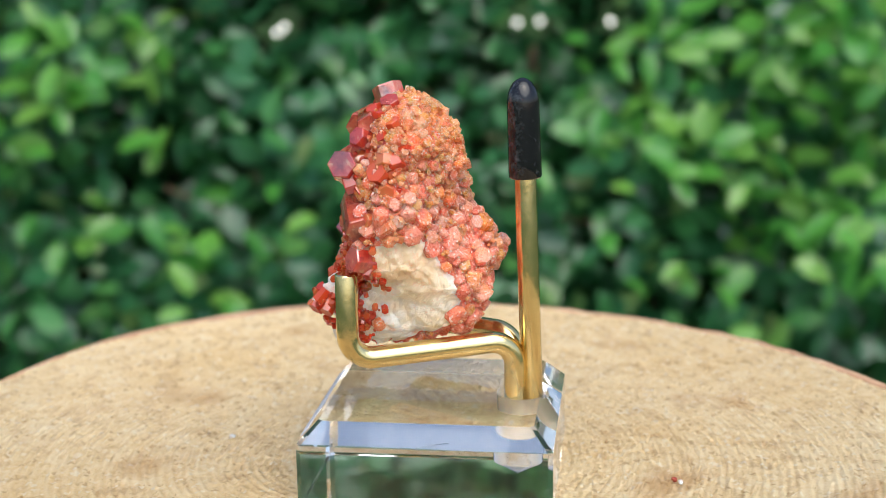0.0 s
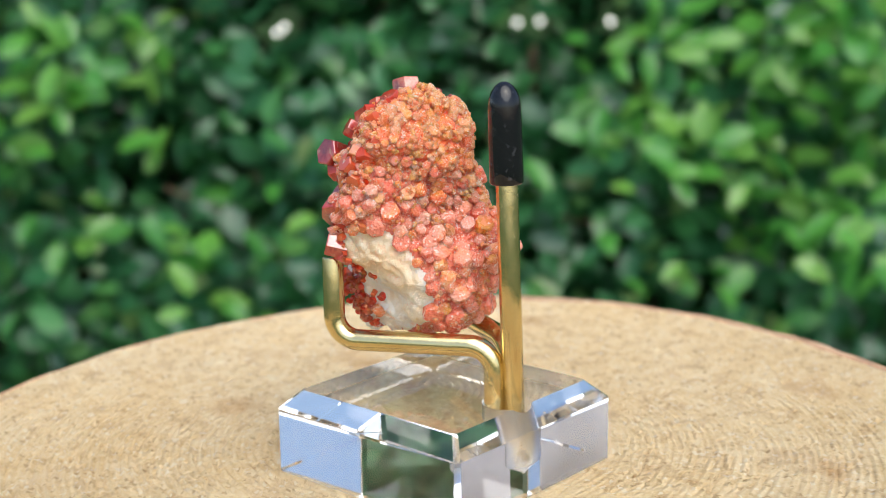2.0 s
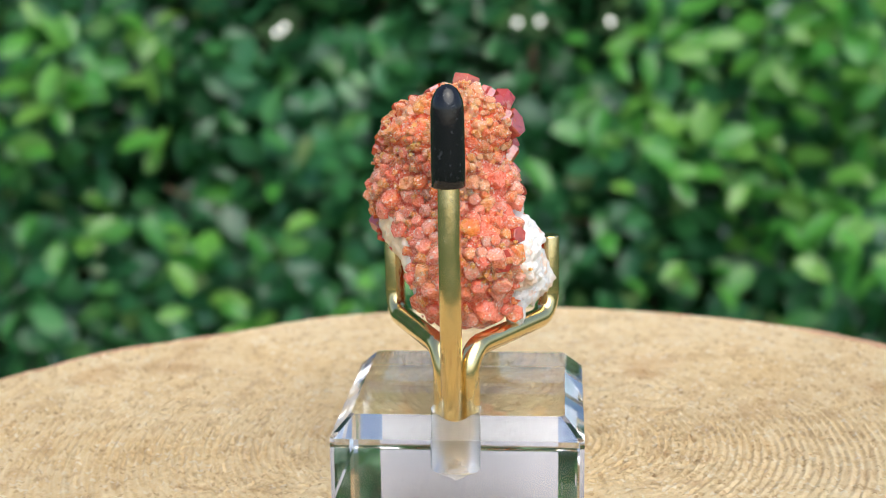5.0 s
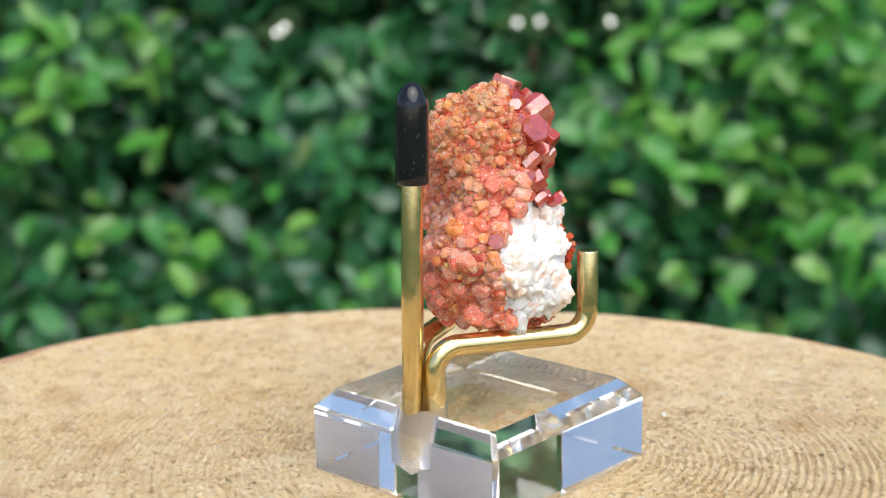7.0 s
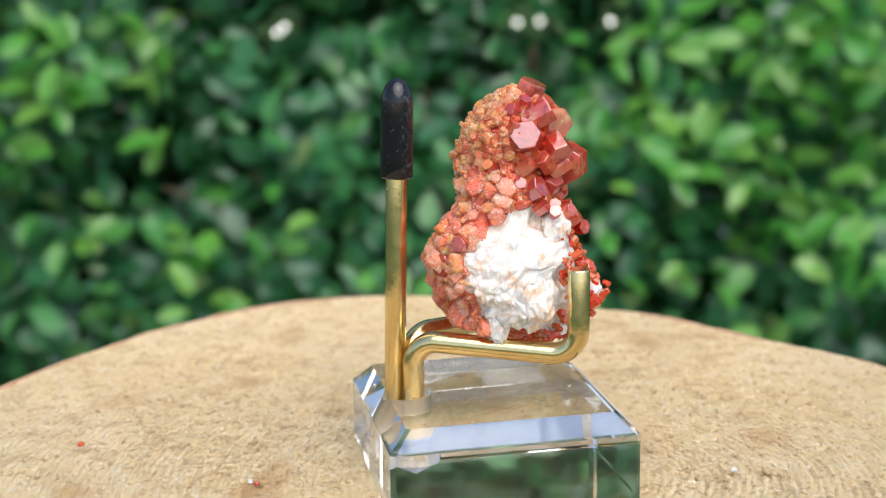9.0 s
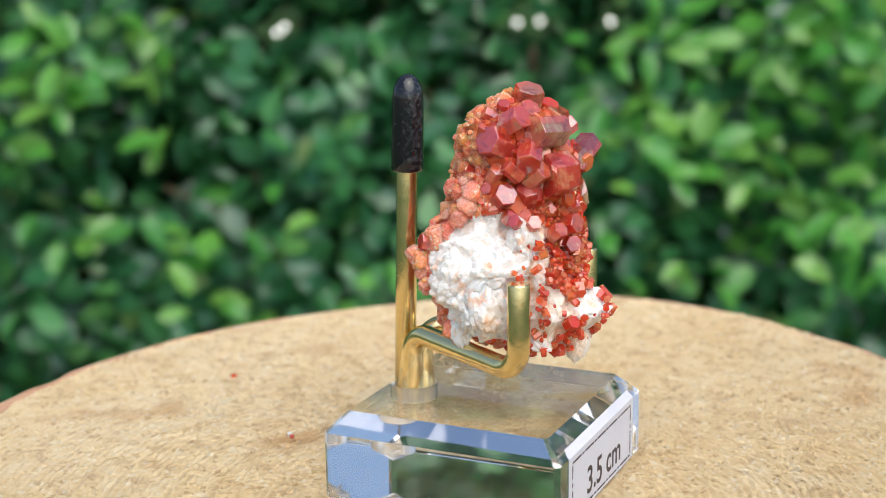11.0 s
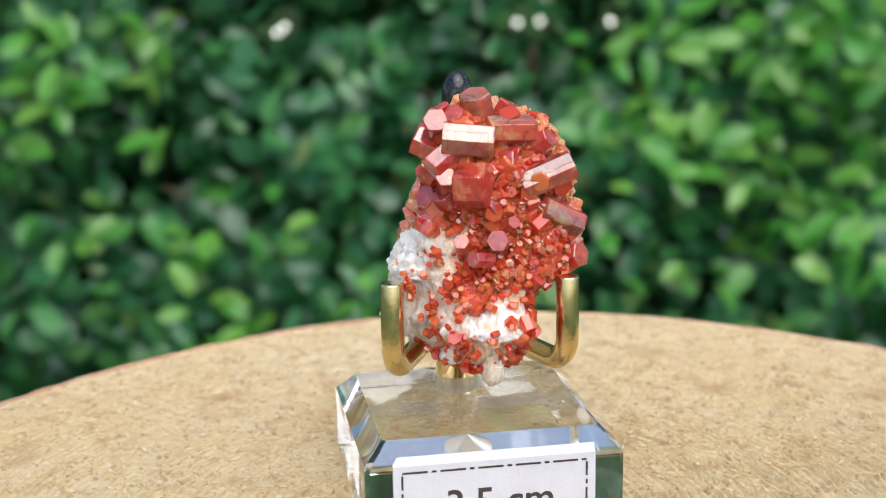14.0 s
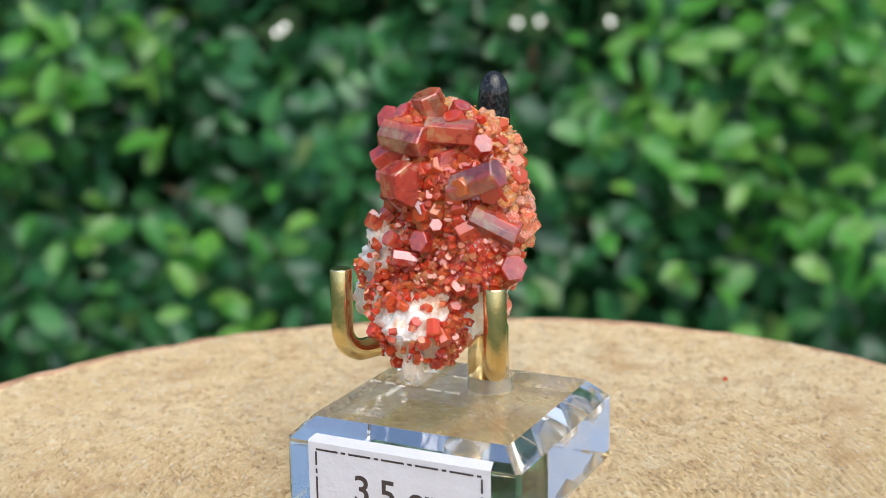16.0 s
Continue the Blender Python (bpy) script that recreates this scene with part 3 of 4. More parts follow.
def mineral():
    top = new("mineral_specimen")
    tagged(top, "red vanadinite crystals and pink druse on white barite matrix", "mineral specimen")
    rnd = random.Random(5)
    # body: white barite where it is bare, a crystal crust elsewhere
    NZ, NA = 150, 230
    crust, white = bmesh.new(), bmesh.new()
    grid = []
    for j in range(NZ + 1):
        z = 17.6 + (50.4 - 17.6) * j / NZ
        row = []
        for k in range(NA):
            az = 2 * math.pi * k / NA
            p, o = skin(z, az), outward(z, az)
            w = bare(z, math.degrees(az))
            w = min(max(w * 1.2 + 0.5, 0), 1)
            ridge = noise.noise((p.x * 230 + p.z * 90, p.y * 230, p.z * 90))
            flake = abs(noise.noise((p.x * 480 + p.z * 260, p.y * 480, p.z * 330)))
            calm = 0.45 if az > radians(228) else 1.0
            # broken tabular flakes: flat cells that step against each other
            d = noise.voronoi(Vector((p.x * 420 + p.z * 210, p.y * 420 - p.z * 120, p.z * 300)))[0]
            cell = noise.voronoi(Vector((p.x * 900 - p.z * 300, p.y * 900, p.z * 620)))[0]
            chip = min(d[1] - d[0], 0.5) * 0.0013 + min(cell[1] - cell[0], 0.4) * 0.0008
            gw = chip - 0.0007 + 0.0014 * ridge + 0.0008 * flake + 0.0003 * abs(noise.noise((p.x * 900, p.y * 900, p.z * 800))) - 0.0010
            red = max(0.0, math.cos(az - radians(170))) if z > 19 else 0.0
            gc = -0.0009 * red + 0.0005 * noise.fractal(p * 420, 0.8, 2.1, 5) + 0.0005 * noise.noise(p * 1300) - 0.0003
            row.append(p + o * (gw * calm * w + gc * (1 - w)))
        grid.append(row)
    vc, vw = {}, {}

    def vert(bm, store, j, k):
        if (j, k) not in store:
            store[j, k] = bm.verts.new(grid[j][k])
        return store[j, k]

    for j in range(NZ):
        z = 17.6 + (50.4 - 17.6) * (j + 0.5) / NZ
        for k in range(NA):
            az = 360 * (k + 0.5) / NA
            bm, st = (white, vw) if bare(z, az) > 0 else (crust, vc)
            kk = (k + 1) % NA
            fc = bm.faces.new([vert(bm, st, *q) for q in ((j, k), (j, kk), (j + 1, kk), (j + 1, k))])
            fc.material_index = 1 if bare(z, az) < 0.14 + 0.3 * noise.noise((az * 0.2, z * 1.1, 9)) else 0 if 20 < az < 128 + 25 * noise.noise((z * 0.4, az * 0.05, 2)) else 1 if az < 225 else 2
    white.faces.new([vert(white, vw, 0, k) for k in range(NA)][::-1])
    crust.faces.new([vert(crust, vc, NZ, k) for k in range(NA)])
    for fc in crust.faces:
        c = fc.calc_center_median()
        deg = math.degrees(math.atan2(c.y, c.x + 0.0075)) % 360
        fc.material_index = 2 if 70 < deg < 240 else 1 if c.z > 0.0415 else 0
    part("crystal_crust", crust, [DRUSE, ORANGE, RED], top, "orange-red sugary crystal crust")
    part("barite_matrix", white, [BARITE, STAINED, CREAM], top, "white and cream barite matrix")
    barite(top)
    # nodules of the drusy side: blunt six-sided barrels, sugared over
    shapes = {}
    for s in range(10):
        bm = bmesh.new()
        bmesh.ops.create_icosphere(bm, subdivisions=3, radius=1.0)
        for v in bm.verts:
            q = v.co.copy()
            a = math.atan2(q.y, q.x)
            hexr = math.cos(radians(30)) / math.cos((a % radians(60)) - radians(30))
            flat = abs(q.z) ** 0.33 * (1 if q.z > 0 else -1)
            rad = math.hypot(q.x, q.y) ** 0.36
            v.co = Vector((math.cos(a) * rad * hexr, math.sin(a) * rad * hexr, flat)) * (1 + 0.12 * noise.noise(q * 1.7 + Vector((s * 7, 0, 0))) + 0.07 * noise.noise(q * 6 + Vector((0, s * 9, 0)))) / 1000
        for fc in bm.faces:
            fc.smooth = True
        shapes[s] = (mesh_of("nodule", bm.copy(), DRUSE), mesh_of("nodule", bm, ORANGE))
    blocks = []
    for ln in (1.3, 1.8, 2.4):
        bm = bmesh.new()
        hex_prism(bm, Matrix(), 0.001, ln / 1000)
        bmesh.ops.bevel(bm, geom=bm.edges[:], offset=0.00012, segments=1, affect='EDGES')
        blocks.append((mesh_of("nodule", bm.copy(), DRUSE), mesh_of("nodule", bm, ORANGE)))
    placed = []
    tries = 0
    while len(placed) < 292 and tries < 20000:
        tries += 1
        az = radians(rnd.uniform(-122, 68))
        z = rnd.uniform(19, 50.5)
        if not druse_zone(z, math.degrees(az)):
            continue
        r = rnd.uniform(0.65, 1.45) if z < 40 else rnd.uniform(0.35, 0.85)
        if rnd.random() < 0.10 and z < 34:
            r *= 1.35
        p = skin(z, az)
        if any((p - q).length < (r + s) * 0.00060 for q, s in placed):
            continue
        placed.append((p, r))
        o = (outward(z, az) + Vector((rnd.uniform(-.7, .7), rnd.uniform(-.7, .7), rnd.uniform(-.5, .7)))).normalized()
        high = z > 41 + rnd.gauss(0, 2)
        me = (rnd.choice(blocks) if rnd.random() < (0.6 if high else 0.35) else rnd.choice(shapes))[1 if high or rnd.random() < 0.15 else 0]
        piece("nodule", me, top, aim(p - o * r * rnd.uniform(0.0003, 0.0007), o, rnd.uniform(0, 60)) @ Matrix.Diagonal((r, r * rnd.uniform(0.8, 1.1), r * rnd.uniform(0.8, 1.25), 1)))
    # small blades and grains between them
    bm = bmesh.new()
    for _ in range(900):
        az = radians(rnd.uniform(-128, 75))
        z = rnd.uniform(18.5, 51)
        if not druse_zone(z, math.degrees(az)):
            continue
        o = (outward(z, az) + Vector((rnd.gauss(0, .5), rnd.gauss(0, .5), rnd.gauss(0, .5)))).normalized()
        r = rnd.uniform(0.10, 0.36) / 1000
        hex_prism(bm, aim(skin(z, az) + o * rnd.uniform(-0.0004, 0.0005), o, rnd.uniform(0, 60)), r, r * rnd.uniform(1.2, 3.0))
    tagged(part("druse_grain", bm, ORANGE, top, "tiny orange-red crystal grains"), kind="stuff")
    # small hexagonal crystals of the red side
    unit = []
    for ln in (1.0, 1.5, 2.2):
        bm = bmesh.new()
        hex_prism(bm, Matrix(), 1.0, ln)
        unit.append(mesh_of("small_crystal", bm, SMALL))
    placed = []
    tries = 0
    while len(placed) < 298 and tries < 16000:
        tries += 1
        az = radians(rnd.uniform(60, 275))
        z = rnd.uniform(18.5, 50.5)
        if not red_zone(z, math.degrees(az), rnd):
            continue
        r = (0.32 + 0.85 * rnd.random() ** 1.8) * (1.2 if z > 36 else 1.0) * (0.85 if z < 26 else 1.0)
        p = skin(z, az)
        if any((p - q).length < (r + s) * 0.00048 for q, s in placed):
            continue
        placed.append((p, r))
        o = (outward(z, az) * 0.55 + Vector((rnd.gauss(0, .8), rnd.gauss(0, .8), rnd.gauss(0.2, .8)))).normalized()
        piece("small_crystal", rnd.choice(unit), top, aim(p + outward(z, az) * (r * 0.0002 - (0.0009 if bare(z, math.degrees(az)) < 0 else 0.0003)), o, rnd.uniform(0, 60)) @ Matrix.Diagonal((r / 1000, r / 1000, r / 1000, 1)))
    bm = bmesh.new()
    for _ in range(2600):
        az, z = radians(rnd.uniform(62, 250)), rnd.uniform(18.2, 50)
        w = bare(z, math.degrees(az))
        if w > 0 and (math.degrees(az) < 110 or rnd.random() < (0.5 if cluster(z, math.degrees(az)) > 0.04 else 0.96)):
            continue
        o = (outward(z, az) + Vector((rnd.gauss(0, .5), rnd.gauss(0, .5), rnd.gauss(0, .5)))).normalized()
        r = rnd.uniform(0.14, 0.52) / 1000
        hex_prism(bm, aim(skin(z, az) + o * (-0.0002 if w > 0 else -0.0006), o, rnd.uniform(0, 60)), r, r * rnd.uniform(1.2, 2.6))
    tagged(part("crystal_grain", bm, SMALL, top, "tiny bright red crystal grains"), kind="stuff")
    big_crystals(top)
    return top


def bell(x, mid, half):
    return 1 - ((x - mid) / max(half, 2.0)) ** 2


def bare(z, az):
    """Above zero where the barite matrix is bare of crystals."""
    az = (az + 180) % 360 - 180
    n = 0.55 * noise.noise((az * 0.055, z * 0.35, 1.5)) + 0.35 * noise.noise((az * 0.16, z * 0.9, 4.5))
    side = min(bell(az, 92 + (z - 28) * 0.8, 56 - max(0, z - 30) * 2.4), bell(z, 28.5, 8.2))
    lowfront = min(bell((az + 360) % 360, 158, 52), bell(z, 21.0, 7.2))
    cream = min(bell(az, -92 - (z - 26) * 0.8, 39 - max(0, z - 27) * 2.5), bell(z, 26.0, 8.2))
    return max(side, lowfront, cream) + n * 0.8


def cluster(z, az):
    return noise.noise((az * 0.085, z * 0.48, 8.0))


def druse_zone(z, az):
    return bare(z, az) < 0.05 and -122 < az < (42 if z < 36 else 66)


def red_zone(z, az, rnd):
    if bare(z, az) > 0:
        return (125 < az < 235 and cluster(z, az) > 0.08 and rnd.random() < 0.85) or (105 < az < 125 and rnd.random() < 0.15)
    return z > 35 or cluster(z, az) > -0.1


def barite(top):
    lump("barite", top, (-6.3, 9.6, 25.2), (2.4, 2.6, 3.4), (0, 0, 71), BARITE, "white barite mass", 5, 0.5, 1.9)
    lump("barite", top, (-10.0, 7.0, 33.4), (1.8, 1.7, 2.8), (0, 0, 40), BARITE, "white barite mass", 8, 0.5, 1.9)
    lump("barite", top, (-2.0, 7.0, 22.6), (1.3, 1.5, 3.2), (0, 0, 71), BARITE, "white barite mass", 6, 0.5, 1.9)
    lump("barite", top, (-15.6, 1.2, 19.2), (1.3, 1.2, 2.3), (0, 12, -161), STAINED, "stained barite mass", 10, 0.5, 1.9)


def big_crystals(top):
    def crystal(x, y, z, ax, ay, az, r, length, spin=0.0):
        bm = bmesh.new()
        hex_prism(bm, Matrix(), r / 1000, length / 1000, 0.94)
        if length > 4.2:
            # parallel growth steps on the sides and the end
            rr = random.Random(int(x * 100 + z * 10))
            for _ in range(2):
                a, f = radians(60 * rr.randrange(6)), rr.uniform(0.45, 0.72)
                off = r * (1.02 - f) / 1000
                hex_prism(bm, pose(off * math.cos(a), off * math.sin(a), rr.uniform(-0.06, 0.05) * length / 1000), r * f / 1000, length * rr.uniform(0.75, 1.0) / 1000, 0.93)
        bmesh.ops.bevel(bm, geom=bm.edges[:], offset=r * 0.018 / 1000, segments=1, affect='EDGES')
        ob = part("crystal", bm, CRYSTAL, top)
        ob.matrix_basis = aim(Vector((x, y, z)) / 1000, (ax, ay, az), spin)

    # two prisms side by side below the top
    crystal(-11.70, 2.80, 46.55, -0.33, -0.94, -0.09, 2.10, 6.2, 0)
    crystal(-11.30, -2.55, 47.15, 0.05, -0.995, -0.05, 1.80, 6.0, 30)
    # the top crystals
    crystal(-8.75, 0.75, 49.55, -0.30, 0.25, 0.92, 1.95, 4.4, 10)
    crystal(-8.60, -2.60, 49.00, -0.20, -0.45, 0.87, 1.30, 3.0, 0)
    crystal(-9.60, 3.60, 48.70, -0.55, 0.50, 0.67, 1.25, 2.6, 20)
    # the large block and the crystal beside it
    crystal(-13.30, 2.70, 41.20, -0.64, -0.76, 0.06, 2.75, 3.6, 30)
    crystal(-11.60, -1.76, 43.60, -0.62, -0.72, 0.10, 1.75, 3.4, 15)
    crystal(-13.10, 0.30, 38.40, -0.90, -0.30, 0.30, 1.20, 2.4, 0)
    # two long prisms that point outward
    crystal(-13.90, -6.40, 42.00, -0.18, -0.90, 0.38, 1.85, 6.6, 0)
    crystal(-12.90, -8.40, 36.65, 0.16, -0.88, -0.44, 1.75, 6.0, 15)
    crystal(-12.40, -10.20, 31.45, -0.80, -0.55, 0.25, 1.65, 2.8, 0)
    crystal(-9.10, -7.90, 44.95, -0.54, -0.50, 0.67, 0.95, 2.4, 0)
    crystal(-10.60, -8.60, 39.60, 0.10, -0.85, 0.50, 1.35, 2.8, 10)
    crystal(-12.30, -9.60, 33.90, -0.50, -0.60, 0.60, 0.90, 1.9, 0)
    crystal(-11.60, -10.00, 29.90, -0.20, -0.80, 0.55, 0.85, 1.8, 0)
    crystal(-12.00, -6.30, 45.70, -0.60, -0.60, 0.50, 1.30, 2.6, 0)
    # hexagonal plates and blocks on the lower red side
    crystal(-14.40, 0.18, 34.50, -0.92, 0.30, 0.25, 1.40, 1.9, 0)
    crystal(-14.90, 2.40, 32.50, -0.45, 0.85, 0.20, 1.05, 3.0, 0)
    crystal(-14.30, -1.60, 36.40, -0.85, -0.20, 0.48, 0.85, 1.6, 10)
    crystal(-13.60, 4.30, 34.20, -0.69, 0.41, 0.59, 1.05, 1.9, 0)
    # crystals above the white barite, leaning every way
    crystal(-6.60, 6.10, 45.20, 0.45, 0.80, 0.38, 2.00, 4.0, 10)
    crystal(-8.20, 5.60, 47.80, -0.80, 0.35, 0.48, 1.60, 4.0, 0)
    crystal(-10.40, 5.60, 44.10, -0.15, 0.80, -0.55, 1.75, 4.0, 20)
    crystal(-7.30, 6.30, 38.70, -0.55, 0.70, 0.45, 1.50, 2.8, 0)
    crystal(-9.90, 4.80, 38.90, -0.25, 0.60, 0.75, 1.60, 3.0, 15)
    crystal(-11.20, 5.40, 41.40, -0.75, 0.30, 0.58, 1.30, 3.0, 0)
    crystal(-8.70, 6.70, 42.10, 0.60, 0.40, 0.68, 1.10, 2.6, 25)
    crystal(-6.30, 6.60, 41.60, -0.50, 0.55, 0.66, 1.00, 2.4, 0)
    crystal(-4.60, 5.70, 43.60, 0.65, 0.10, 0.75, 0.95, 2.4, 0)
    crystal(-4.80, 6.00, 46.60, -0.30, 0.40, 0.86, 0.90, 2.0, 0)
    crystal(-3.20, 4.00, 46.20, 0.30, 0.80, -0.50, 0.85, 2.2, 0)
    crystal(-2.70, 4.50, 41.20, 0.75, 0.20, 0.63, 0.90, 2.0, 0)
    crystal(-5.60, 6.30, 39.60, 0.30, 0.90, 0.30, 0.80, 1.8, 20)
    crystal(-8.30, 6.70, 36.40, -0.65, 0.50, 0.57, 0.95, 1.8, 0)
    crystal(-10.20, 6.10, 36.30, 0.10, 0.75, 0.65, 0.85, 1.6, 10)
    crystal(-5.40, 4.80, 48.40, 0.75, 0.45, 0.48, 0.90, 2.2, 0)
    crystal(-6.80, 4.20, 49.30, -0.20, 0.50, 0.84, 0.85, 1.8, 0)
    crystal(-11.40, 7.60, 35.80, -0.50, 0.70, 0.50, 0.95, 1.8, 0)
    crystal(-9.40, 8.20, 36.00, 0.20, 0.85, 0.50, 0.85, 1.6, 20)
    # blocks that stand out at the edge of the druse
    crystal(3.60, 4.40, 29.60, 0.90, 0.42, 0.10, 1.60, 2.6, 0)
    crystal(2.40, 6.60, 32.60, 0.80, 0.60, 0.20, 1.10, 2.0, 10)


# ---- the hedge ----
def leaf_shape(bm, m, length, width, fold, curl):
    rows = []
    for i, (s, w) in enumerate(((0.0, 0.05), (0.2, 0.55), (0.45, 0.95), (0.7, 1.0), (0.9, 0.6), (1.0, 0.06))):
        y = s * length
        z = -curl * length * s * s
        hw = w * width / 2
        rows.append([bm.verts.new(m @ Vector((dx * hw, y, z + abs(dx) * fold * hw))) for dx in (-1, 0, 1)])
    for a, b in zip(rows, rows[1:]):
        for k in range(2):
            bm.faces.new((a[k], a[k + 1], b[k + 1], b[k])).smooth = True


def hedge_depth(x, z):
    return 0.74 + 0.09 * noise.noise((x * 5, z * 5, 3)) + 0.07 * noise.noise((x * 14, z * 14, 6)) + 0.06 * abs(x)


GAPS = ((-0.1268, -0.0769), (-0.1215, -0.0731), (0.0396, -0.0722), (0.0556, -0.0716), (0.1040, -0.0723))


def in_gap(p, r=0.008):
    """True near a line of sight through the hedge, where a glowing disc behind shows."""
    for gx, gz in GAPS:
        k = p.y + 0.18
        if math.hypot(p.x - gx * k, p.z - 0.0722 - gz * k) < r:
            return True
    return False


def leaf_pose(p, rnd, up=0.55):
    # tip direction outward-upward, blade facing the light and the open side
    nrm = Vector((rnd.gauss(0, 0.55), -0.75 + rnd.gauss(0, 0.4), up + rnd.gauss(0, 0.4))).normalized()
    tipd = Vector((rnd.gauss(0, 0.8), -0.2 + rnd.gauss(0, 0.4), rnd.gauss(0.25, 0.7)))
    tipd = (tipd - nrm * tipd.dot(nrm)).normalized()
    sd = tipd.cross(nrm)
    m = Matrix((sd, tipd, nrm)).transposed().to_4x4()
    return Matrix.Translation(p) @ m


def hedge():
    rnd = random.Random(11)
    top = new("hedge")
    tagged(top, "dense evergreen garden hedge with glossy green leaves", "hedge")
    # dark sheet behind the leaves; its colour stands for the hedge's inner shade
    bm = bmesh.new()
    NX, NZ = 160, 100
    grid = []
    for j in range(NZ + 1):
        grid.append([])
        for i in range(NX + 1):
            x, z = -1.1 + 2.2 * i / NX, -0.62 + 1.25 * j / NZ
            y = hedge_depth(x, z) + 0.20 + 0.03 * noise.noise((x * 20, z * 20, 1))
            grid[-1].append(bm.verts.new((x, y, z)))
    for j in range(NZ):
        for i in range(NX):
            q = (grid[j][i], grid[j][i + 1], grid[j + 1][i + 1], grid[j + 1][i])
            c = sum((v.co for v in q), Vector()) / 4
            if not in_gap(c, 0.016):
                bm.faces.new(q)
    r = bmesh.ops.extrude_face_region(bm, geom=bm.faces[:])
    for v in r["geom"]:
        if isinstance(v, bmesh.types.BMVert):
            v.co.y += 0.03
    part("inner_shade_sheet", bm, SHADE, top, "dark sheet coloured as the shade inside the hedge")
    # the mass of leaves
    verts, faces = [], []
    count = 0
    while count < 32000:
        x, z = rnd.uniform(-0.9, 0.9), rnd.uniform(-0.6, 0.42)
        if abs(x) > 0.5 and rnd.random() < 0.5:
            continue
        p = Vector((x, hedge_depth(x, z) + rnd.random() ** 1.5 * 0.22, z))
        L = rnd.uniform(0.011, 0.029)
        tb = len(verts)
        m = leaf_pose(p, rnd)
        if any(in_gap(m @ Vector((0, L * f, 0))) for f in (0, 0.3, 0.6, 1)):
            continue
        count += 1
        fold, curl, wd = rnd.uniform(0.1, 0.5), rnd.uniform(0.0, 0.25), L * rnd.uniform(0.5, 0.66)
        for s, w in ((0.0, 0.05), (0.2, 0.55), (0.45, 0.95), (0.7, 1.0), (0.9, 0.6), (1.0, 0.06)):
            hw = w * wd / 2
            for dx in (-1, 0, 1):
                verts.append(m @ Vector((dx * hw, s * L, -curl * L * s * s + abs(dx) * fold * hw)))
        for i in range(5):
            for k in range(2):
                q = tb + i * 3 + k
                faces.append((q, q + 1, q + 4, q + 3))
    me = bpy.data.meshes.new("leaf_mass")
    me.from_pydata(verts, [], faces)
    me.materials.append(LEAF)
    for pl in me.polygons:
        pl.use_smooth = True
    lm = new("leaf_mass", me)
    lm.parent = top
    tagged(lm, "small oval dark green leaves", kind="stuff")
    # twigs
    for _ in range(90):
        x, z = rnd.uniform(-0.55, 0.55), rnd.uniform(-0.5, 0.2)
        y = hedge_depth(x, z)
        a = Vector((x, y + 0.16, z))
        b = a + Vector((rnd.uniform(-0.05, 0.05), -0.06, rnd.uniform(0.02, 0.09)))
        c = b + Vector((rnd.uniform(-0.05, 0.05), -0.05, rnd.uniform(0.0, 0.08)))
        if any(in_gap(q, 0.012) for q in (a, a.lerp(b, 0.5), b, b.lerp(c, 0.5), c)):
            continue
        bmt = bmesh.new()
        tube(bmt, [a, b, c], rnd.uniform(0.001, 0.0022), 6)
        part("twig", bmt, TWIG, top)
    # young bright shoots, thinned low down to imitate the shade there
    shapes = []
    for s in range(5):
        b2 = bmesh.new()
        leaf_shape(b2, Matrix(), 1.0, rnd.uniform(0.48, 0.62), rnd.uniform(0.15, 0.5), rnd.uniform(0.05, 0.25))
        me = mesh_of("leaf", b2, YOUNG)
        shapes.append(me)
    shoots(top, shapes, rnd)
    return top


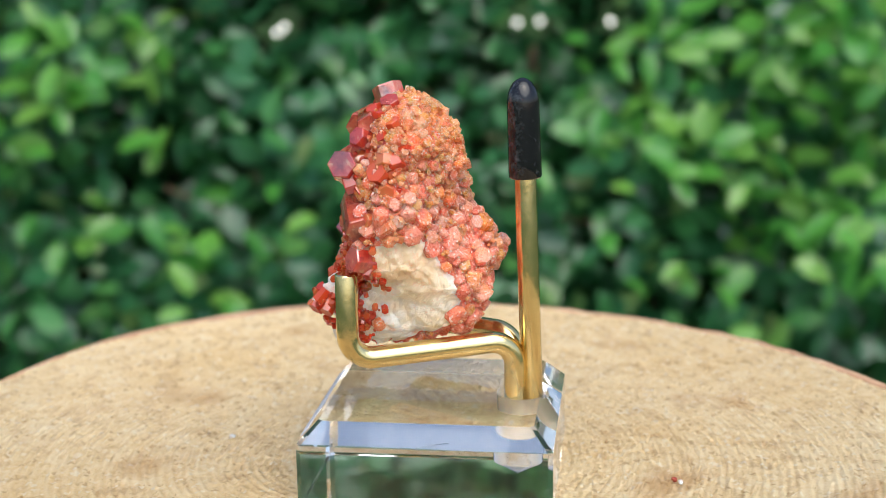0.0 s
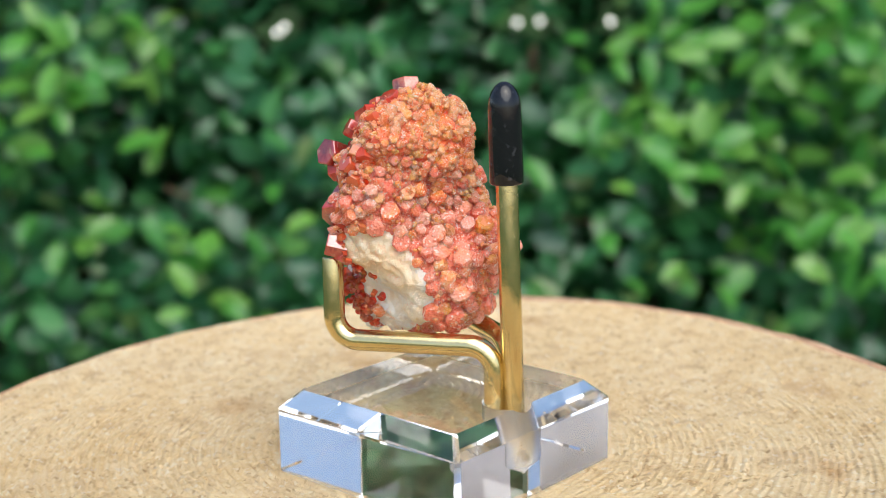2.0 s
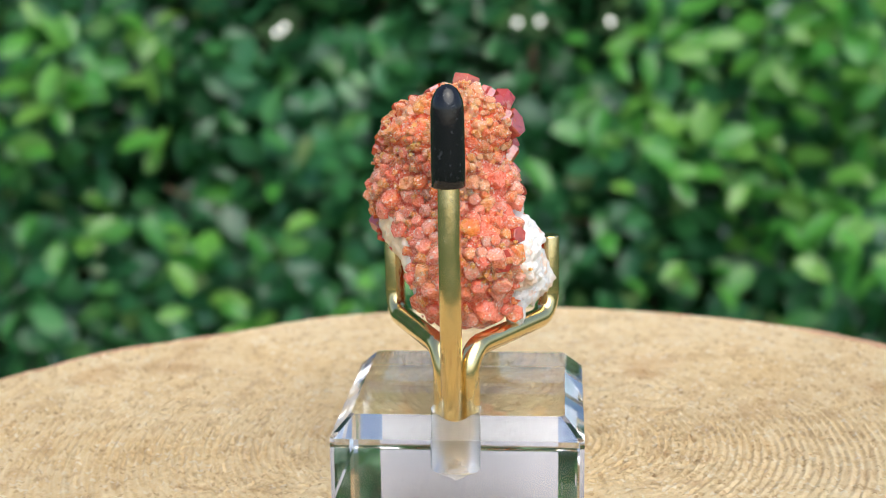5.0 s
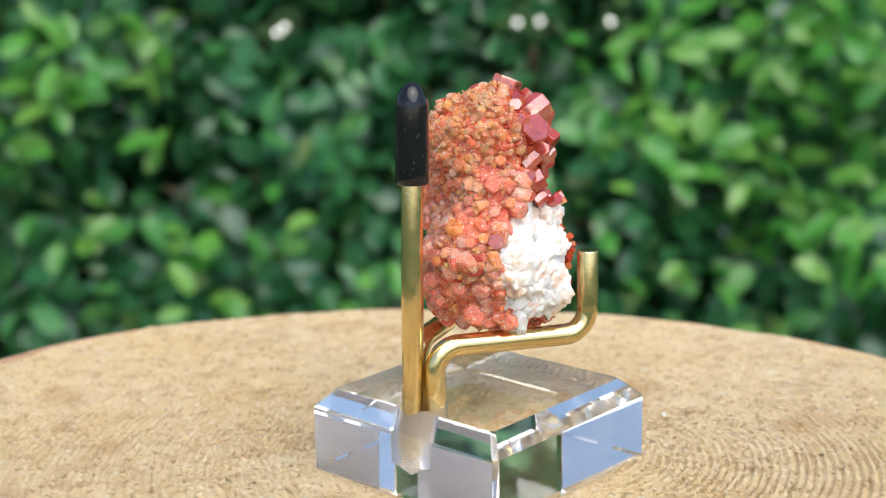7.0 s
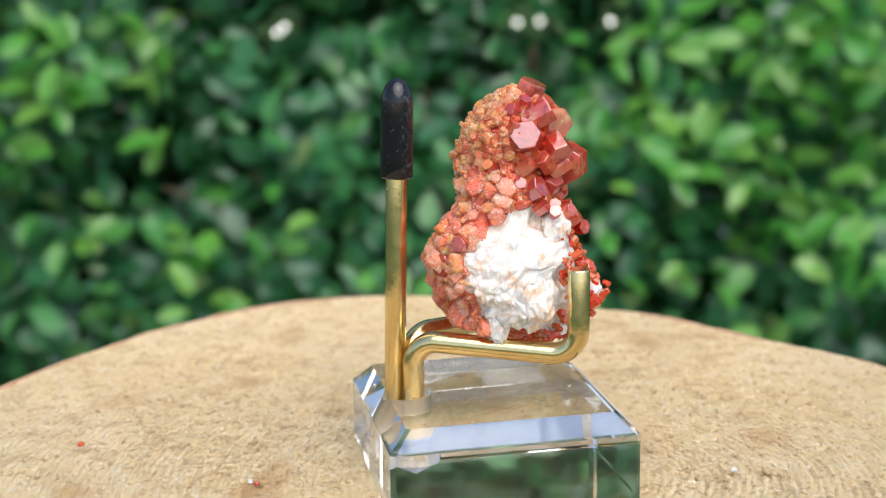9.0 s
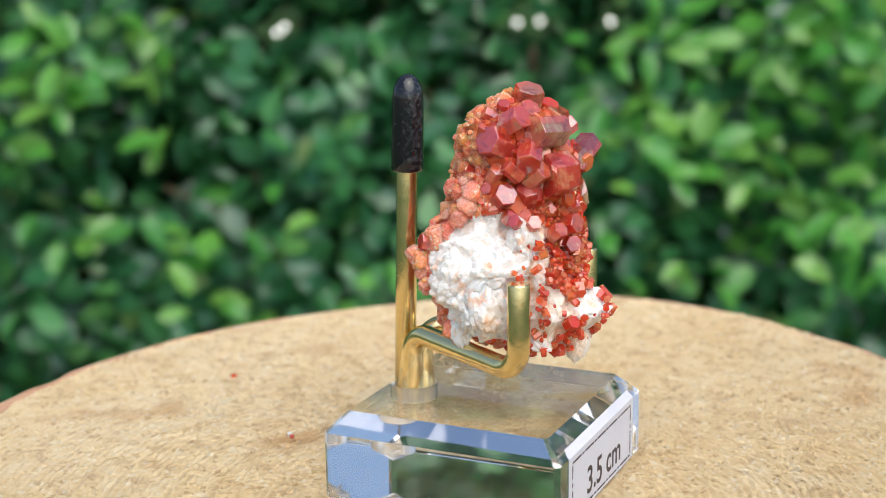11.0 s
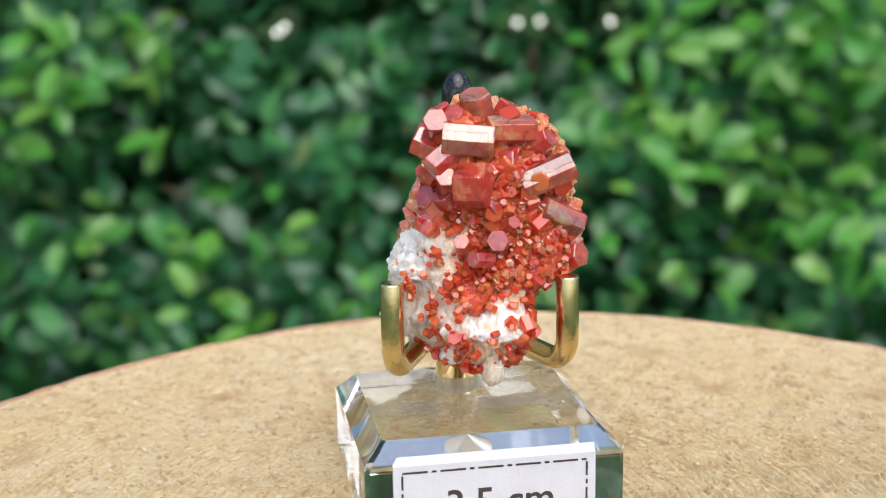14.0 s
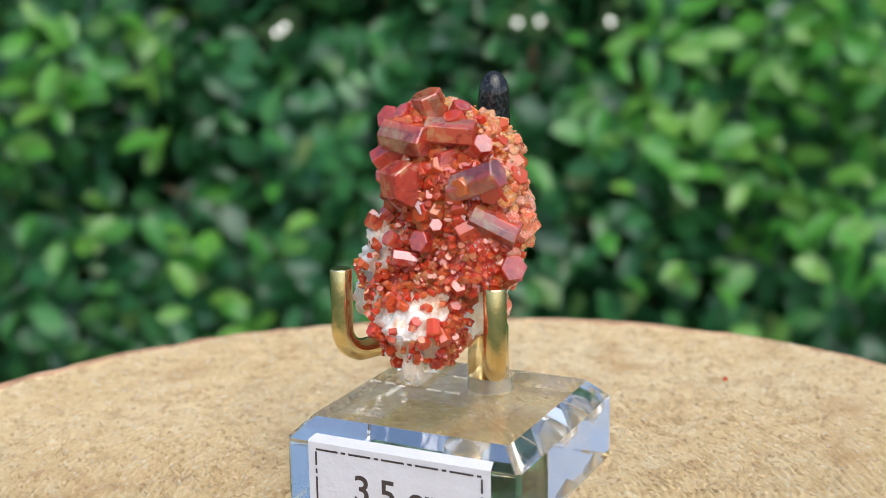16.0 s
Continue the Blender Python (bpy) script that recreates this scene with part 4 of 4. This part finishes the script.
def shoots(top, shapes, rnd):
    def shoot(px, pz, n, spread, size=0.025):
        # px, pz: direction from the viewing side, per metre of depth
        # fewer bright leaves below: leaf count stands in for the fall of light
        for _ in range(round(n * ((1.35 if px > 0.1 else 1.3) * (0.65 if pz < -0.18 else 1.0)))):
            gx, gz = px + rnd.gauss(0, spread), pz + rnd.gauss(0, spread * 0.8)
            y = 0.70
            for _i in range(3):
                y = hedge_depth(gx * (y + 0.18), 0.0722 + gz * (y + 0.18)) - 0.012
            p = Vector((gx * (y + 0.18), y + rnd.uniform(-0.02, 0.01), 0.0722 + gz * (y + 0.18)))
            L = size * rnd.uniform(0.75, 1.15)
            m = leaf_pose(p, rnd, 0.6)
            if any(in_gap(m @ Vector((0, L * f, 0)), 0.010) for f in (0, 0.5, 1)):
                continue
            piece("leaf", rnd.choice(shapes), top, m @ Matrix.Scale(L, 4))

    shoot(-0.263, -0.107, 9, 0.012)
    shoot(-0.287, -0.216, 14, 0.020)
    shoot(-0.198, -0.226, 10, 0.018)
    shoot(-0.180, -0.285, 12, 0.020)
    shoot(-0.214, -0.148, 3, 0.010)
    shoot(-0.296, -0.075, 5, 0.020)
    shoot(-0.073, -0.256, 6, 0.020)
    shoot(0.144, -0.136, 16, 0.030)
    shoot(0.229, -0.082, 14, 0.025)
    shoot(0.253, -0.190, 14, 0.030)
    shoot(0.262, -0.118, 14, 0.025)
    shoot(0.186, -0.082, 8, 0.020)
    shoot(0.173, -0.169, 8, 0.020)
    shoot(0.257, -0.277, 10, 0.025)
    shoot(0.207, -0.235, 6, 0.020)
    shoot(0.287, -0.158, 14, 0.025)
    shoot(0.268, -0.083, 16, 0.030)
    shoot(0.230, -0.110, 16, 0.030)
    shoot(0.213, -0.177, 14, 0.030)
    shoot(0.275, -0.227, 14, 0.030)
    shoot(0.132, -0.089, 12, 0.030)
    shoot(-0.229, -0.076, 8, 0.020)
    shoot(-0.300, -0.131, 8, 0.020)
    shoot(0.097, -0.156, 6, 0.020)
    shoot(-0.149, -0.214, 8, 0.020)
    shoot(0.138, -0.246, 5, 0.020)
    shoot(-0.315, -0.171, 1, 0.002)


def surroundings():
    bm = bmesh.new()
    bmesh.ops.create_grid(bm, x_segments=40, y_segments=40, size=400)
    for v in bm.verts:
        v.co.z = -0.62
    tagged(part("ground", bm, GRASS), "dark green garden ground under the hedge", "ground", kind="structure")
    # plain stand under the slice
    bm = bmesh.new()
    for (r, z0, z1) in ((0.068, -THICK - 0.022, -THICK - 0.0005), (0.03, -0.60, -THICK - 0.022), (0.062, -0.62, -0.60)):
        tube(bm, [(0, 0, z0), (0, 0, (z0 + z1) / 2), (0, 0, z1)], r, 48, 0.002)
    tagged(part("pedestal", bm, TABLE), "plain round wooden pedestal under the log slice", "pedestal", kind="structure")
    # glowing material for the added bright spots, then a plain backdrop behind the hedge
    m, nt, b = mat("glow_spot")
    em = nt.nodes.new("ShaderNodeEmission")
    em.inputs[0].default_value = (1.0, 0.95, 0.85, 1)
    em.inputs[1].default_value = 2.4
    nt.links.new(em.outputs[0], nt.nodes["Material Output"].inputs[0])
    bm = bmesh.new()
    bmesh.ops.create_grid(bm, x_segments=2, y_segments=2, size=1.6)
    bm.transform(pose(0, 1.95, 0.1, 90, 0, 0) @ Matrix.Diagonal((1, 0.449, 1, 1)))
    tagged(part("backdrop", bm, plain_material("far_foliage", (0.05, 0.11, 0.035), 0.95, 0.5, 14)), "plain dark green foliage far behind the hedge", "backdrop", kind="structure")
    # small emissive discs, added to glow as blurred highlights in the gaps
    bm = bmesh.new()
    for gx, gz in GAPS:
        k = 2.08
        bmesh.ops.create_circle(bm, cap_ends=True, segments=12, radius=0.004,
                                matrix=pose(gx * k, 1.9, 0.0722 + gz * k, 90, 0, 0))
    tagged(part("backdrop", bm, m), "small glowing discs added behind the hedge gaps as bright spots", "backdrop", kind="structure")


def crumb(x, y, r, material, label, seed):
    top = new("crumb")
    tagged(top, label, "crumb", "crumbs on the log slice")
    top_part = lump("grain", top, (x, y, r * 0.45), (r * 0.8, r * 0.55, r * 0.5), (0, 0, seed * 40), material, "", seed, 0.5, 1.6, 2)
    return top


slice_thing = log_slice()
crumbs = [crumb(47.8, -27.6, 0.65, SMALL, "tiny orange-red crystal crumb on the sawn wood", 1),
          crumb(28.0, -5.5, 0.6, BARITE, "tiny white mineral chip on the sawn wood", 2),
          crumb(27.3, -4.6, 0.6, CRYSTAL, "tiny dull red crystal chip on the sawn wood", 3),
          crumb(-37.0, 15.3, 0.85, WOOD, "pale wood splinter lying on the sawn wood", 4),
          crumb(-33.2, 13.0, 0.6, BARITE, "tiny white mineral chip on the sawn wood", 5)]
stand_thing = stand()
mineral_thing = mineral()
surroundings()
hedge()


def motions():
    rows = [(float(t), pose(0, 0, 0, 0, 0, -a)) for t, a in enumerate(TURN)]
    for thing in (slice_thing, stand_thing, mineral_thing, *crumbs):
        walk(thing, rows)


motions()
